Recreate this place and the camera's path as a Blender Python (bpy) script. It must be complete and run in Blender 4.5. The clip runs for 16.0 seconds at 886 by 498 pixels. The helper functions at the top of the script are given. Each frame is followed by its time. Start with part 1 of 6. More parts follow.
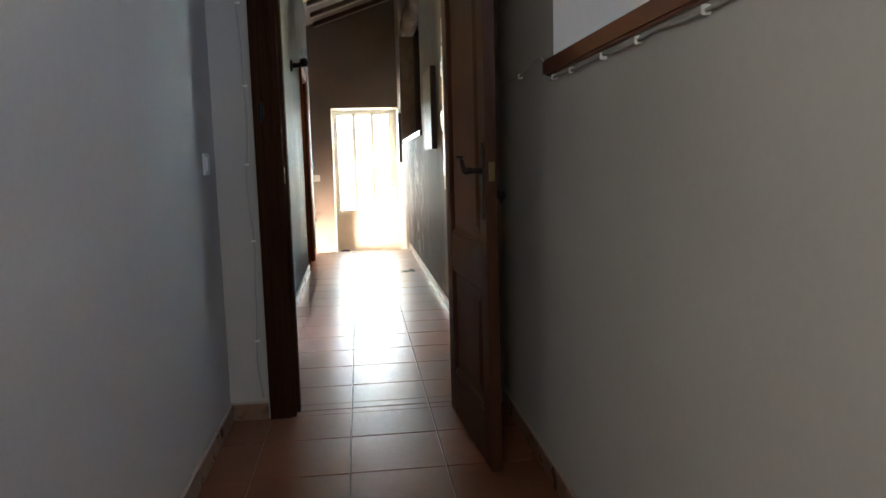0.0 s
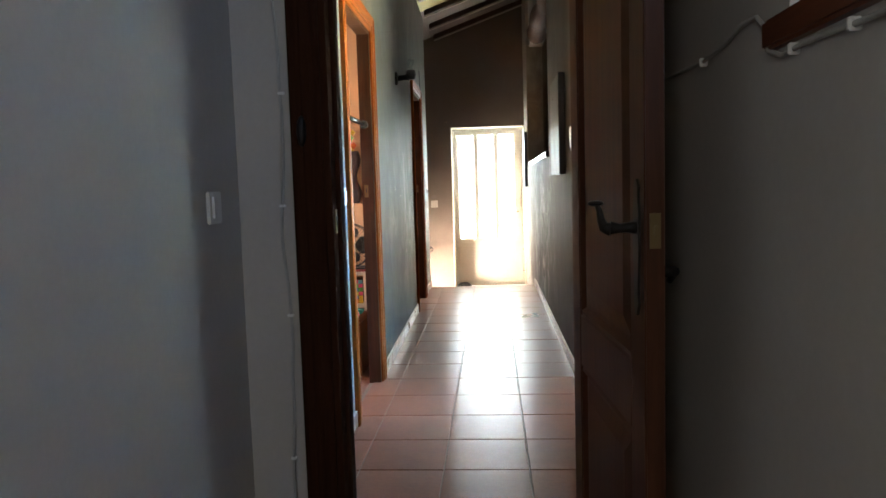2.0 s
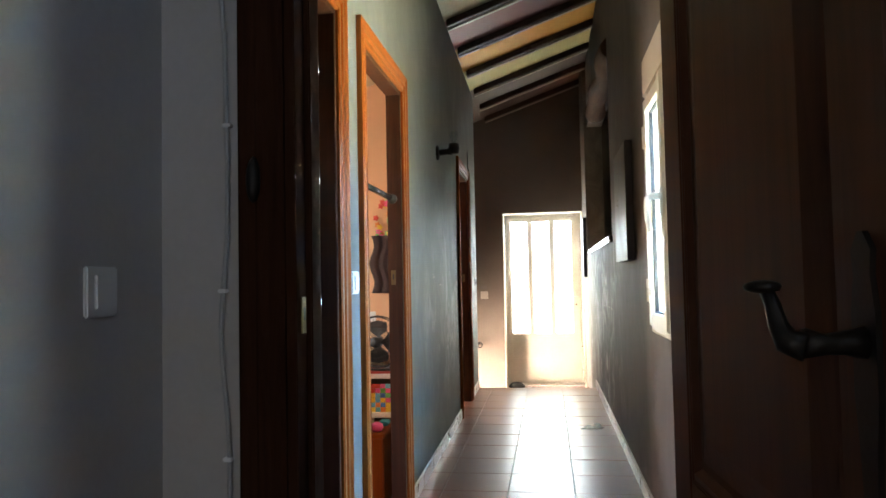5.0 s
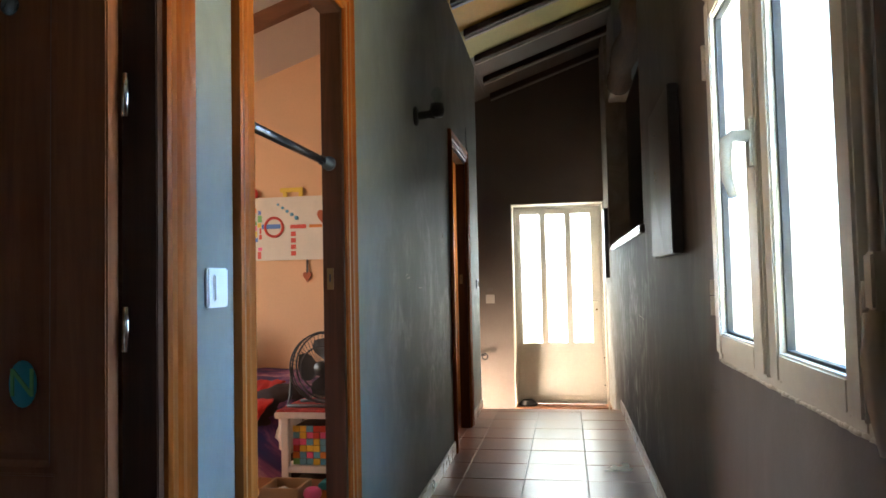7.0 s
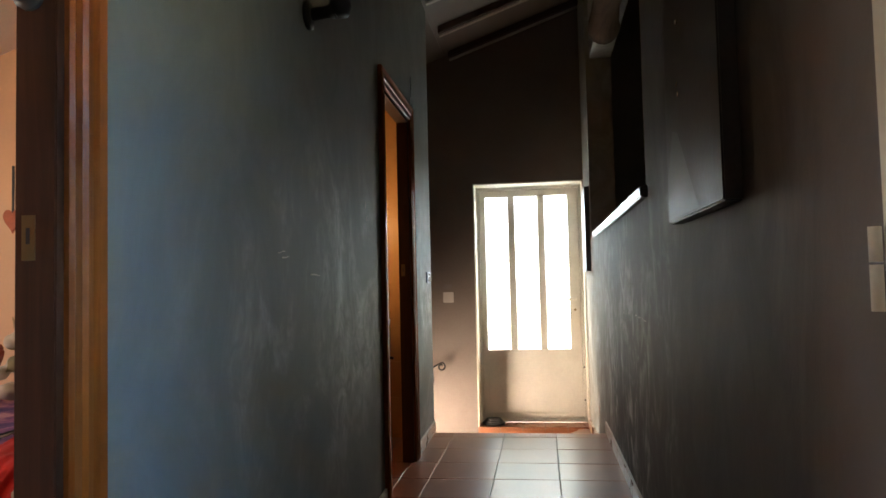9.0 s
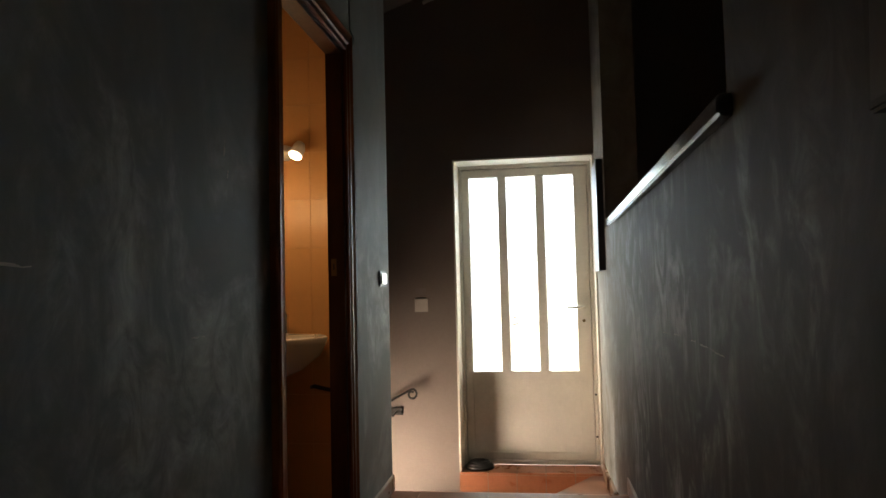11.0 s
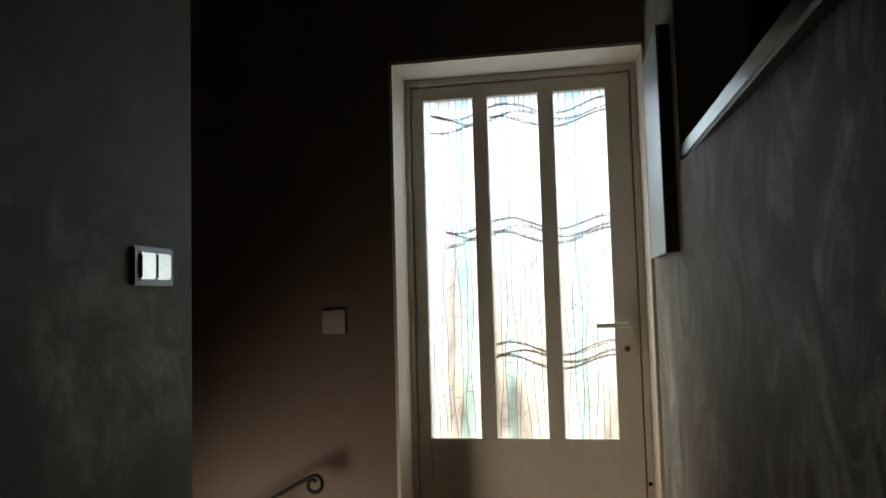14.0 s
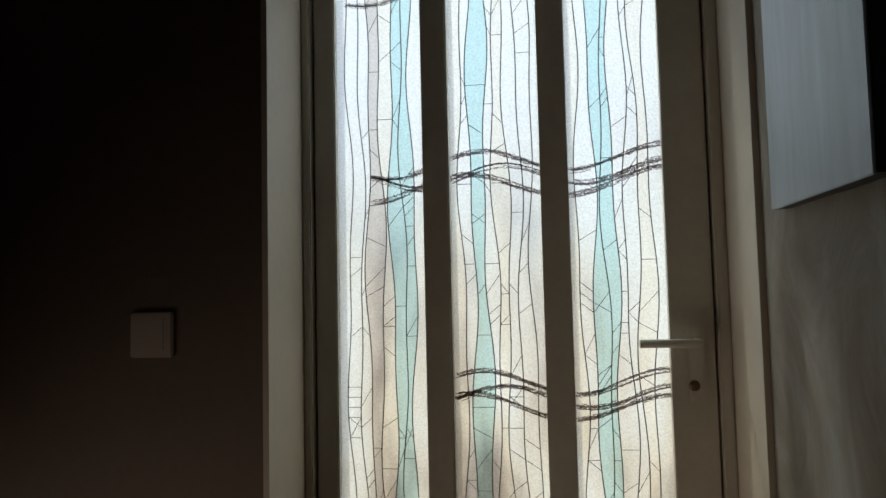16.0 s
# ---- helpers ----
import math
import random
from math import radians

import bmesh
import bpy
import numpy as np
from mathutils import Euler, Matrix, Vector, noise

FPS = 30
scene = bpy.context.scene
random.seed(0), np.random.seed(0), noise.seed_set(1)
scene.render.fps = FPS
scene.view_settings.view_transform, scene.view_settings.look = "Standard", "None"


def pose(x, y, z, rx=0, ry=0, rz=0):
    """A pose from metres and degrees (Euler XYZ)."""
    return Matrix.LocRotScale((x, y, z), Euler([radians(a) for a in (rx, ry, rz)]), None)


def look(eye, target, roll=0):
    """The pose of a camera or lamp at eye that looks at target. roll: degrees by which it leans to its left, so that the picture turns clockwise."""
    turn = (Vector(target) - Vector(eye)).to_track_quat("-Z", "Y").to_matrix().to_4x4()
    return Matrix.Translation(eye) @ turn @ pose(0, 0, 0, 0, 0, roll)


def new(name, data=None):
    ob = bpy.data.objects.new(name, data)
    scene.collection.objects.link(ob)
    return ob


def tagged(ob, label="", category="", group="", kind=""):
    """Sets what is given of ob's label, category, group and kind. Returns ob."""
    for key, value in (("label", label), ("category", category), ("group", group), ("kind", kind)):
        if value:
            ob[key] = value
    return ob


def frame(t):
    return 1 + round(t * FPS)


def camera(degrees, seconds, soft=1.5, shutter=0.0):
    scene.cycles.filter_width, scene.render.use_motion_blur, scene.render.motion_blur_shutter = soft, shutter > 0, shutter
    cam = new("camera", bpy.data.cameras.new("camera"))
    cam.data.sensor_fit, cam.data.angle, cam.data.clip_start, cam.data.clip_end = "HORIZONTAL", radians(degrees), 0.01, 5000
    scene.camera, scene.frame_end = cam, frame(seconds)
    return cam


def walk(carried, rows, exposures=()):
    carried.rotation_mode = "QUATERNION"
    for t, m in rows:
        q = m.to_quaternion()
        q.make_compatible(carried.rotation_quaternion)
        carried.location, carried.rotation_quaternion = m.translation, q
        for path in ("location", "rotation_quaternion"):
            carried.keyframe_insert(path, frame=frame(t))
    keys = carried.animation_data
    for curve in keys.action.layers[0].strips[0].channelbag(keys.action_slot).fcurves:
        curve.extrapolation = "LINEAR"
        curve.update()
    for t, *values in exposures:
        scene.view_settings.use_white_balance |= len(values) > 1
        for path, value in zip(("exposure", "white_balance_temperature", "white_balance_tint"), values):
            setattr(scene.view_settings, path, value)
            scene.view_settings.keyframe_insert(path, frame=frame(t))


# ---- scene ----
cam = camera(63.6, 16.0, soft=1.6)
METRES, EYE, TILT, LEAN, TURN = 9.0, 1.08, 0.0, 0.0, -6.5
ROWS = [
    (0.0, 0.0, 0.0, 0.0, -0.19, -6.8, 1.61),
    (0.5, 0.0019, 0.0339, 0.0019, 0.54, -7.94, 1.72),
    (1.0, 0.0091, 0.0706, 0.0021, 3.81, -7.95, 2.2),
    (1.5, 0.0079, 0.098, 0.0051, 9.75, -6.67, 1.76),
    (2.0, 0.0027, 0.1156, 0.0067, 10.33, -4.95, 1.71),
    (2.5, 0.0076, 0.1206, 0.0085, 10.54, -3.05, 1.67),
    (3.0, 0.0107, 0.1228, 0.0074, 11.8, -1.02, 1.55),
    (3.5, 0.0113, 0.1305, 0.0061, 14.25, 0.9, 1.44),
    (6.0, -0.0163, 0.2578, 0.003, 14.88, 2.63, 1.13),
    (6.5, -0.0126, 0.2892, 0.0037, 14.61, 2.63, 1.3),
    (7.0, -0.0158, 0.3206, 0.0035, 16.28, 2.65, 1.26),
    (7.5, -0.0209, 0.3517, 0.0018, 14.17, 2.57, 1.2),
    (8.0, -0.0217, 0.3899, 0.0004, 13.61, 2.6, 1.23),
    (8.5, -0.0258, 0.4237, -0.0028, 13.96, 2.68, 1.28),
    (11.0, -0.0415, 0.609, -0.0052, 14.81, 3.18, 1.38),
    (11.5, -0.0501, 0.6466, -0.0032, 14.63, 3.23, 1.24),
    (12.0, -0.0511, 0.6877, -0.0053, 12.84, 3.2, 1.32),
    (12.5, -0.0513, 0.728, -0.0047, 14.67, 3.28, 1.39),
    (13.0, -0.0555, 0.7651, -0.0042, 14.86, 3.35, 1.39),
    (13.5, -0.0562, 0.8067, -0.0078, 13.99, 3.49, 1.52),
    (14.0, -0.0654, 0.8477, -0.0073, 16.5, 3.71, 1.54),
    (14.5, -0.077, 0.8837, -0.006, 15.82, 3.63, 1.47),
    (15.0, -0.0813, 0.9243, -0.0101, 14.68, 4.18, 1.48),
    (15.5, -0.0865, 0.9568, -0.0099, 16.2, 4.62, 1.24),
    (16.0, -0.0914, 0.9827, -0.0097, 14.5, 3.71, 1.27),
]
EXPOSURES = [(0.0, 5.1), (2.0, 4.9), (3.5, 4.85), (6.0, 4.4), (7.5, 3.86), (8.5, 3.68), (11.0, 2.75), (12.5, 2.35), (13.0, 1.95), (14.0, 0.98), (15.0, 0.28), (16.0, -0.12)]
walk(cam, [(t, pose(0, 0, EYE, TILT, LEAN, TURN) @ pose(METRES * x, METRES * y, METRES * z, 90 + pitch, roll, yaw)) for t, x, y, z, yaw, pitch, roll in ROWS], EXPOSURES)

# ---- world and large lights ----
world = bpy.data.worlds.new("sky")
scene.world = world
world.use_nodes = True
wn = world.node_tree
sky = wn.nodes.new("ShaderNodeTexSky")
sky.sky_type, sky.sun_disc = "NISHITA", False
sky.sun_elevation, sky.sun_rotation = radians(50), radians(-45)
wn.links.new(sky.outputs[0], wn.nodes["Background"].inputs[0])
wn.nodes["Background"].inputs[1].default_value = 0.08


def area(name, eye, target, w, h, watts, colour):
    data = bpy.data.lights.new(name, "AREA")
    data.shape, data.size, data.size_y, data.energy, data.color = "RECTANGLE", w, h, watts, colour
    ob = new(name, data)
    ob.matrix_world = look(eye, target)
    return ob


def point(name, place, watts, colour, radius=0.03):
    data = bpy.data.lights.new(name, "POINT")
    data.energy, data.color, data.shadow_soft_size = watts, colour, radius
    ob = new(name, data)
    ob.location = place
    return ob


# sun and sky light standing outside the openings
sun = new("sun", bpy.data.lights.new("sun", "SUN"))
sun.data.energy, sun.data.angle, sun.data.color = 5.0, radians(3.0), (1.0, 0.93, 0.82)
sun.matrix_world = look((-0.4545, 0.4545, 0.766), (0, 0, 0))
area("door_daylight", (0.2, 12.0, 2.7), (0.1, 10.4, 0.7), 2.6, 3.0, 78, (0.97, 0.97, 1.0))
area("window_sky_light", (2.2, 4.5, 2.6), (0.6, 4.6, 1.35), 2.2, 1.3, 46, (0.3, 0.56, 1.0))
area("yard_bounce_light", (1.75, 4.5, 0.25), (0.6, 4.6, 1.4), 2.2, 0.8, 38, (1.0, 0.93, 0.62))
area("bedroom_window_light", (-3.5, 5.4, 1.5), (-1.0, 6.0, 1.0), 1.2, 1.2, 2.5, (1.0, 0.89, 0.74))
area("stairwell_window_light", (-1.42, 9.4, -0.4), (-0.55, 10.22, -0.15), 0.5, 0.5, 2.5, (1.0, 0.82, 0.64)).data.spread = radians(90)
# unseen fill lamps added inside two rooms, against walls without windows
area("side_room_window_light", (2.3, 0.6, 1.9), (0.6, 1.4, 1.4), 1.2, 1.2, 0.07, (0.94, 1.0, 0.97))
area("start_room_window_light", (-0.44, -0.7, 1.5), (0.6, -0.1, 1.25), 0.5, 1.2, 0.5, (0.98, 0.96, 0.88))


# ---- materials ----
L, R, T = -0.535, 0.62, 0.066        # corridor wall faces, wall thickness


def shader(name):
    m = bpy.data.materials.new(name)
    m.use_nodes = True
    return m, m.node_tree, m.node_tree.nodes["Principled BSDF"]


def node(nt, kind, **values):
    n = nt.nodes.new(kind)
    for key, value in values.items():
        n.inputs[key].default_value = value
    return n


def ramp(nt, source, stops):
    r = nt.nodes.new("ShaderNodeValToRGB")
    while len(r.color_ramp.elements) < len(stops):
        r.color_ramp.elements.new(0.5)
    for e, (p, c) in zip(r.color_ramp.elements, stops):
        e.position, e.color = p, (*c, 1)
    nt.links.new(source, r.inputs[0])
    return r


def coords(nt, scale=(1, 1, 1)):
    g = nt.nodes.new("ShaderNodeNewGeometry")
    mp = nt.nodes.new("ShaderNodeMapping")
    mp.inputs["Scale"].default_value = scale
    nt.links.new(g.outputs["Position"], mp.inputs[0])
    return mp.outputs[0]


def surface(name, base, rough=0.6, metal=0.0, vary=0.15, big=1.6, fine=40.0, bump=0.15, stretch=(1, 1, 1), rvary=0.12, spread=0.0, coat=0.0):
    """Colour varied at two scales, with fine relief and uneven gloss."""
    m, nt, b = shader(name)
    at = coords(nt, stretch)
    n1 = node(nt, "ShaderNodeTexNoise", Scale=big, Detail=5.0, Roughness=0.6)
    n2 = node(nt, "ShaderNodeTexNoise", Scale=fine, Detail=4.0, Roughness=0.6)
    for n in (n1, n2):
        nt.links.new(at, n.inputs["Vector"])
    add = node(nt, "ShaderNodeMath")
    add.operation = "MULTIPLY_ADD"
    add.inputs[1].default_value = 0.35
    nt.links.new(n2.outputs[0], add.inputs[0])
    half = node(nt, "ShaderNodeMath")
    half.operation = "MULTIPLY"
    half.inputs[1].default_value = 0.65
    nt.links.new(n1.outputs[0], half.inputs[0])
    nt.links.new(half.outputs[0], add.inputs[2])
    source = add.outputs[0]
    if spread:
        info = nt.nodes.new("ShaderNodeObjectInfo")
        s = node(nt, "ShaderNodeMath")
        s.operation = "MULTIPLY_ADD"
        s.inputs[1].default_value = spread
        nt.links.new(info.outputs["Random"], s.inputs[0])
        nt.links.new(source, s.inputs[2])
        source = s.outputs[0]
    lo, hi = [c * (1 - vary) for c in base], [min(1, c * (1 + vary)) for c in base]
    r = ramp(nt, source, [(0.3, lo), (0.72 + spread, hi)])
    nt.links.new(r.outputs[0], b.inputs["Base Color"])
    rr = node(nt, "ShaderNodeMapRange", **{"To Min": max(0.03, rough - rvary), "To Max": min(1, rough + rvary)})
    nt.links.new(n1.outputs[0], rr.inputs[0])
    nt.links.new(rr.outputs[0], b.inputs["Roughness"])
    b.inputs["Metallic"].default_value = metal
    b.inputs["Coat Weight"].default_value = coat
    bp = node(nt, "ShaderNodeBump", Strength=bump, Distance=0.004)
    nt.links.new(add.outputs[0], bp.inputs["Height"])
    nt.links.new(bp.outputs[0], b.inputs["Normal"])
    return m


def glazed(name, base, scuff, rough=0.42, low=0.54, high=0.7, relief=0.28, zones=()):
    """Trowelled dark wall paint with pale rubbed streaks, held to zones (y, z, half length, half height) if given."""
    m, nt, b = shader(name)
    at = coords(nt, (1, 1, 0.75))
    n1 = node(nt, "ShaderNodeTexNoise", Scale=2.3, Detail=9.0, Roughness=0.66, Distortion=0.9)
    n2 = node(nt, "ShaderNodeTexNoise", Scale=9.0, Detail=8.0, Roughness=0.68, Distortion=1.4)
    n3 = node(nt, "ShaderNodeTexNoise", Scale=90.0, Detail=3.0)
    for n in (n1, n2, n3):
        nt.links.new(at, n.inputs["Vector"])
    mul = node(nt, "ShaderNodeMath")
    mul.operation = "MULTIPLY"
    mul.use_clamp = True
    a = ramp(nt, n1.outputs[0], [(low, (0, 0, 0)), (high, (1, 1, 1))])
    c = ramp(nt, n2.outputs[0], [(0.38, (0, 0, 0)), (0.7, (1, 1, 1))])
    nt.links.new(a.outputs[0], mul.inputs[0])
    nt.links.new(c.outputs[0], mul.inputs[1])
    wear = mul.outputs[0]
    if zones:
        total = None
        for y, z, ry, rz in zones:
            g = nt.nodes.new("ShaderNodeNewGeometry")
            mp = nt.nodes.new("ShaderNodeMapping")
            mp.vector_type = "TEXTURE"
            mp.inputs["Location"].default_value, mp.inputs["Scale"].default_value = (L, y, z), (9.0, ry, rz)
            ball = nt.nodes.new("ShaderNodeTexGradient")
            ball.gradient_type = "SPHERICAL"
            nt.links.new(g.outputs["Position"], mp.inputs[0])
            nt.links.new(mp.outputs[0], ball.inputs[0])
            if total is None:
                total = ball.outputs[1]
            else:
                big = node(nt, "ShaderNodeMath")
                big.operation = "MAXIMUM"
                nt.links.new(total, big.inputs[0]), nt.links.new(ball.outputs[1], big.inputs[1])
                total = big.outputs[0]
        lift = node(nt, "ShaderNodeMapRange", **{"From Max": 0.5, "To Max": 1.1})
        nt.links.new(total, lift.inputs[0])
        held = node(nt, "ShaderNodeMath")
        held.operation, held.use_clamp = "MULTIPLY", True
        nt.links.new(wear, held.inputs[0]), nt.links.new(lift.outputs[0], held.inputs[1])
        wear = held.outputs[0]
    tone = ramp(nt, n1.outputs[0], [(0.25, [v * 0.8 for v in base]), (0.75, [v * 1.2 for v in base])])
    mix = nt.nodes.new("ShaderNodeMixRGB")
    nt.links.new(wear, mix.inputs[0])
    nt.links.new(tone.outputs[0], mix.inputs[1])
    mix.inputs[2].default_value = (*scuff, 1)
    nt.links.new(mix.outputs[0], b.inputs["Base Color"])
    rr = node(nt, "ShaderNodeMapRange", **{"To Min": rough + 0.14, "To Max": rough - 0.1})
    nt.links.new(n2.outputs[0], rr.inputs[0])
    nt.links.new(rr.outputs[0], b.inputs["Roughness"])
    b.inputs["Specular IOR Level"].default_value = 0.2
    add = node(nt, "ShaderNodeMath")
    add.operation = "MULTIPLY_ADD"
    add.inputs[1].default_value = 0.25
    nt.links.new(n3.outputs[0], add.inputs[0])
    nt.links.new(n2.outputs[0], add.inputs[2])
    bp = node(nt, "ShaderNodeBump", Strength=relief, Distance=0.006)
    nt.links.new(add.outputs[0], bp.inputs["Height"])
    nt.links.new(bp.outputs[0], b.inputs["Normal"])
    return m


def rubbed_wall(name):
    """Dark trowelled paint, rubbed pale along the passage, over lavender plaster round the window; door light is
    painted in taupe by the entrance.
    """
    m, nt, b = shader(name)
    pos = nt.nodes.new("ShaderNodeNewGeometry")
    sp = nt.nodes.new("ShaderNodeSeparateXYZ")
    nt.links.new(pos.outputs["Position"], sp.inputs[0])

    def tex(scale, stretch, detail=7.0, warp=1.0):
        n = node(nt, "ShaderNodeTexNoise", Scale=scale, Detail=detail, Roughness=0.66, Distortion=warp)
        nt.links.new(coords(nt, stretch), n.inputs["Vector"])
        return n.outputs[0]

    def calc(op, a, b2):
        n = node(nt, "ShaderNodeMath")
        n.operation = op
        n.use_clamp = op == "MULTIPLY"
        for k, v in enumerate((a, b2)):
            if isinstance(v, (int, float)):
                n.inputs[k].default_value = v
            else:
                nt.links.new(v, n.inputs[k])
        return n.outputs[0]

    def rise(source, lo, hi):
        n = node(nt, "ShaderNodeMapRange", **{"From Min": lo, "From Max": hi})
        n.interpolation_type = "SMOOTHSTEP"
        nt.links.new(source, n.inputs[0])
        return n.outputs[0]

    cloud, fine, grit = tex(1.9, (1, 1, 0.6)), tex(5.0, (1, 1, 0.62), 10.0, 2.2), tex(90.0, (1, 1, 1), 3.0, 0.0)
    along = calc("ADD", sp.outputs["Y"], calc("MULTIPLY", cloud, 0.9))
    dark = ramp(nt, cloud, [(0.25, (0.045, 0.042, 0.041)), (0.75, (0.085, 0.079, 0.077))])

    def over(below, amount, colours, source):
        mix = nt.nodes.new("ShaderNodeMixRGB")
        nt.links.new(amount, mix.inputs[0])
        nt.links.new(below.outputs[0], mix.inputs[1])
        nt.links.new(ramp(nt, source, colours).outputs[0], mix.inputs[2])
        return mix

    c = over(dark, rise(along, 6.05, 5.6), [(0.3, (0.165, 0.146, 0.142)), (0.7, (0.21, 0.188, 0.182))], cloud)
    # paler taupe towards the entrance stands in for grazing door light
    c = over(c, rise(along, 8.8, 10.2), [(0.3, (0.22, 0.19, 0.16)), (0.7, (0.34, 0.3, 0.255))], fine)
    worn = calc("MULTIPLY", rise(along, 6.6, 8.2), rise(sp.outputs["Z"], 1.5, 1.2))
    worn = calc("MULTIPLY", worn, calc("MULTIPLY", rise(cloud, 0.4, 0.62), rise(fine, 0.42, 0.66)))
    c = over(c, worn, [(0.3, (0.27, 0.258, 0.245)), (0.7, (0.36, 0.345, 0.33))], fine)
    nt.links.new(c.outputs[0], b.inputs["Base Color"])
    rr = node(nt, "ShaderNodeMapRange", **{"To Min": 0.78, "To Max": 0.56})
    nt.links.new(fine, rr.inputs[0])
    nt.links.new(rr.outputs[0], b.inputs["Roughness"])
    b.inputs["Specular IOR Level"].default_value = 0.16
    bp = node(nt, "ShaderNodeBump", Strength=0.3, Distance=0.006)
    nt.links.new(calc("ADD", fine, calc("MULTIPLY", grit, 0.25)), bp.inputs["Height"])
    nt.links.new(bp.outputs[0], b.inputs["Normal"])
    return m


def wood(name, dark, light, rough=0.4, along="z", coat=0.03):
    m, nt, b = shader(name)
    s = {"z": (1, 1, 0.06), "y": (1, 0.06, 1), "x": (0.06, 1, 1)}[along]
    at = coords(nt, s)
    n1 = node(nt, "ShaderNodeTexNoise", Scale=30.0, Detail=6.0, Roughness=0.65, Distortion=1.2)
    n2 = node(nt, "ShaderNodeTexNoise", Scale=4.0, Detail=3.0)
    for n in (n1, n2):
        nt.links.new(at, n.inputs["Vector"])
    add = node(nt, "ShaderNodeMath")
    add.operation = "MULTIPLY_ADD"
    add.inputs[1].default_value = 0.5
    nt.links.new(n2.outputs[0], add.inputs[0])
    h = node(nt, "ShaderNodeMath")
    h.operation = "MULTIPLY"
    h.inputs[1].default_value = 0.5
    nt.links.new(n1.outputs[0], h.inputs[0])
    nt.links.new(h.outputs[0], add.inputs[2])
    r = ramp(nt, add.outputs[0], [(0.32, dark), (0.68, light)])
    nt.links.new(r.outputs[0], b.inputs["Base Color"])
    rr = node(nt, "ShaderNodeMapRange", **{"To Min": rough - 0.1, "To Max": rough + 0.15})
    nt.links.new(n2.outputs[0], rr.inputs[0])
    nt.links.new(rr.outputs[0], b.inputs["Roughness"])
    b.inputs["Coat Weight"].default_value = coat
    b.inputs["Coat Roughness"].default_value = 0.25
    bp = node(nt, "ShaderNodeBump", Strength=0.12, Distance=0.002)
    nt.links.new(n1.outputs[0], bp.inputs["Height"])
    nt.links.new(bp.outputs[0], b.inputs["Normal"])
    return m


def galaxy(name):
    """Fabric printed with violet clouds on navy."""
    m, nt, b = shader(name)
    n1 = node(nt, "ShaderNodeTexNoise", Scale=3.2, Detail=6.0, Roughness=0.62, Distortion=0.9)
    nt.links.new(coords(nt), n1.inputs["Vector"])
    r = ramp(nt, n1.outputs[0], [(0.34, (0.02, 0.025, 0.11)), (0.44, (0.05, 0.02, 0.11)), (0.52, (0.22, 0.07, 0.17)), (0.62, (0.55, 0.27, 0.28)), (0.78, (0.1, 0.05, 0.2))])
    nt.links.new(r.outputs[0], b.inputs["Base Color"])
    b.inputs["Roughness"].default_value = 0.8
    n2 = node(nt, "ShaderNodeTexNoise", Scale=160.0, Detail=2.0)
    nt.links.new(coords(nt), n2.inputs["Vector"])
    bp = node(nt, "ShaderNodeBump", Strength=0.2, Distance=0.002)
    nt.links.new(n2.outputs[0], bp.inputs["Height"])
    nt.links.new(bp.outputs[0], b.inputs["Normal"])
    return m


def plain(name, base, rough=0.5, metal=0.0):
    return surface(name, base, rough, metal, vary=0.08, big=6, fine=80, bump=0.05, rvary=0.06)


def lit(name, colour, strength):
    m, nt, b = shader(name)
    b.inputs["Base Color"].default_value = (*colour, 1)
    b.inputs["Emission Color"].default_value = (*colour, 1)
    b.inputs["Emission Strength"].default_value = strength
    return m


def clear_glass(name):
    m, nt, b = shader(name)
    tr = node(nt, "ShaderNodeBsdfTransparent", Color=(0.93, 0.97, 0.97, 1))
    gl = node(nt, "ShaderNodeBsdfGlossy", Roughness=0.03)
    mx = nt.nodes.new("ShaderNodeMixShader")
    mx.inputs[0].default_value = 0.07
    nt.links.new(tr.outputs[0], mx.inputs[1])
    nt.links.new(gl.outputs[0], mx.inputs[2])
    nt.links.new(mx.outputs[0], nt.nodes["Material Output"].inputs[0])
    return m


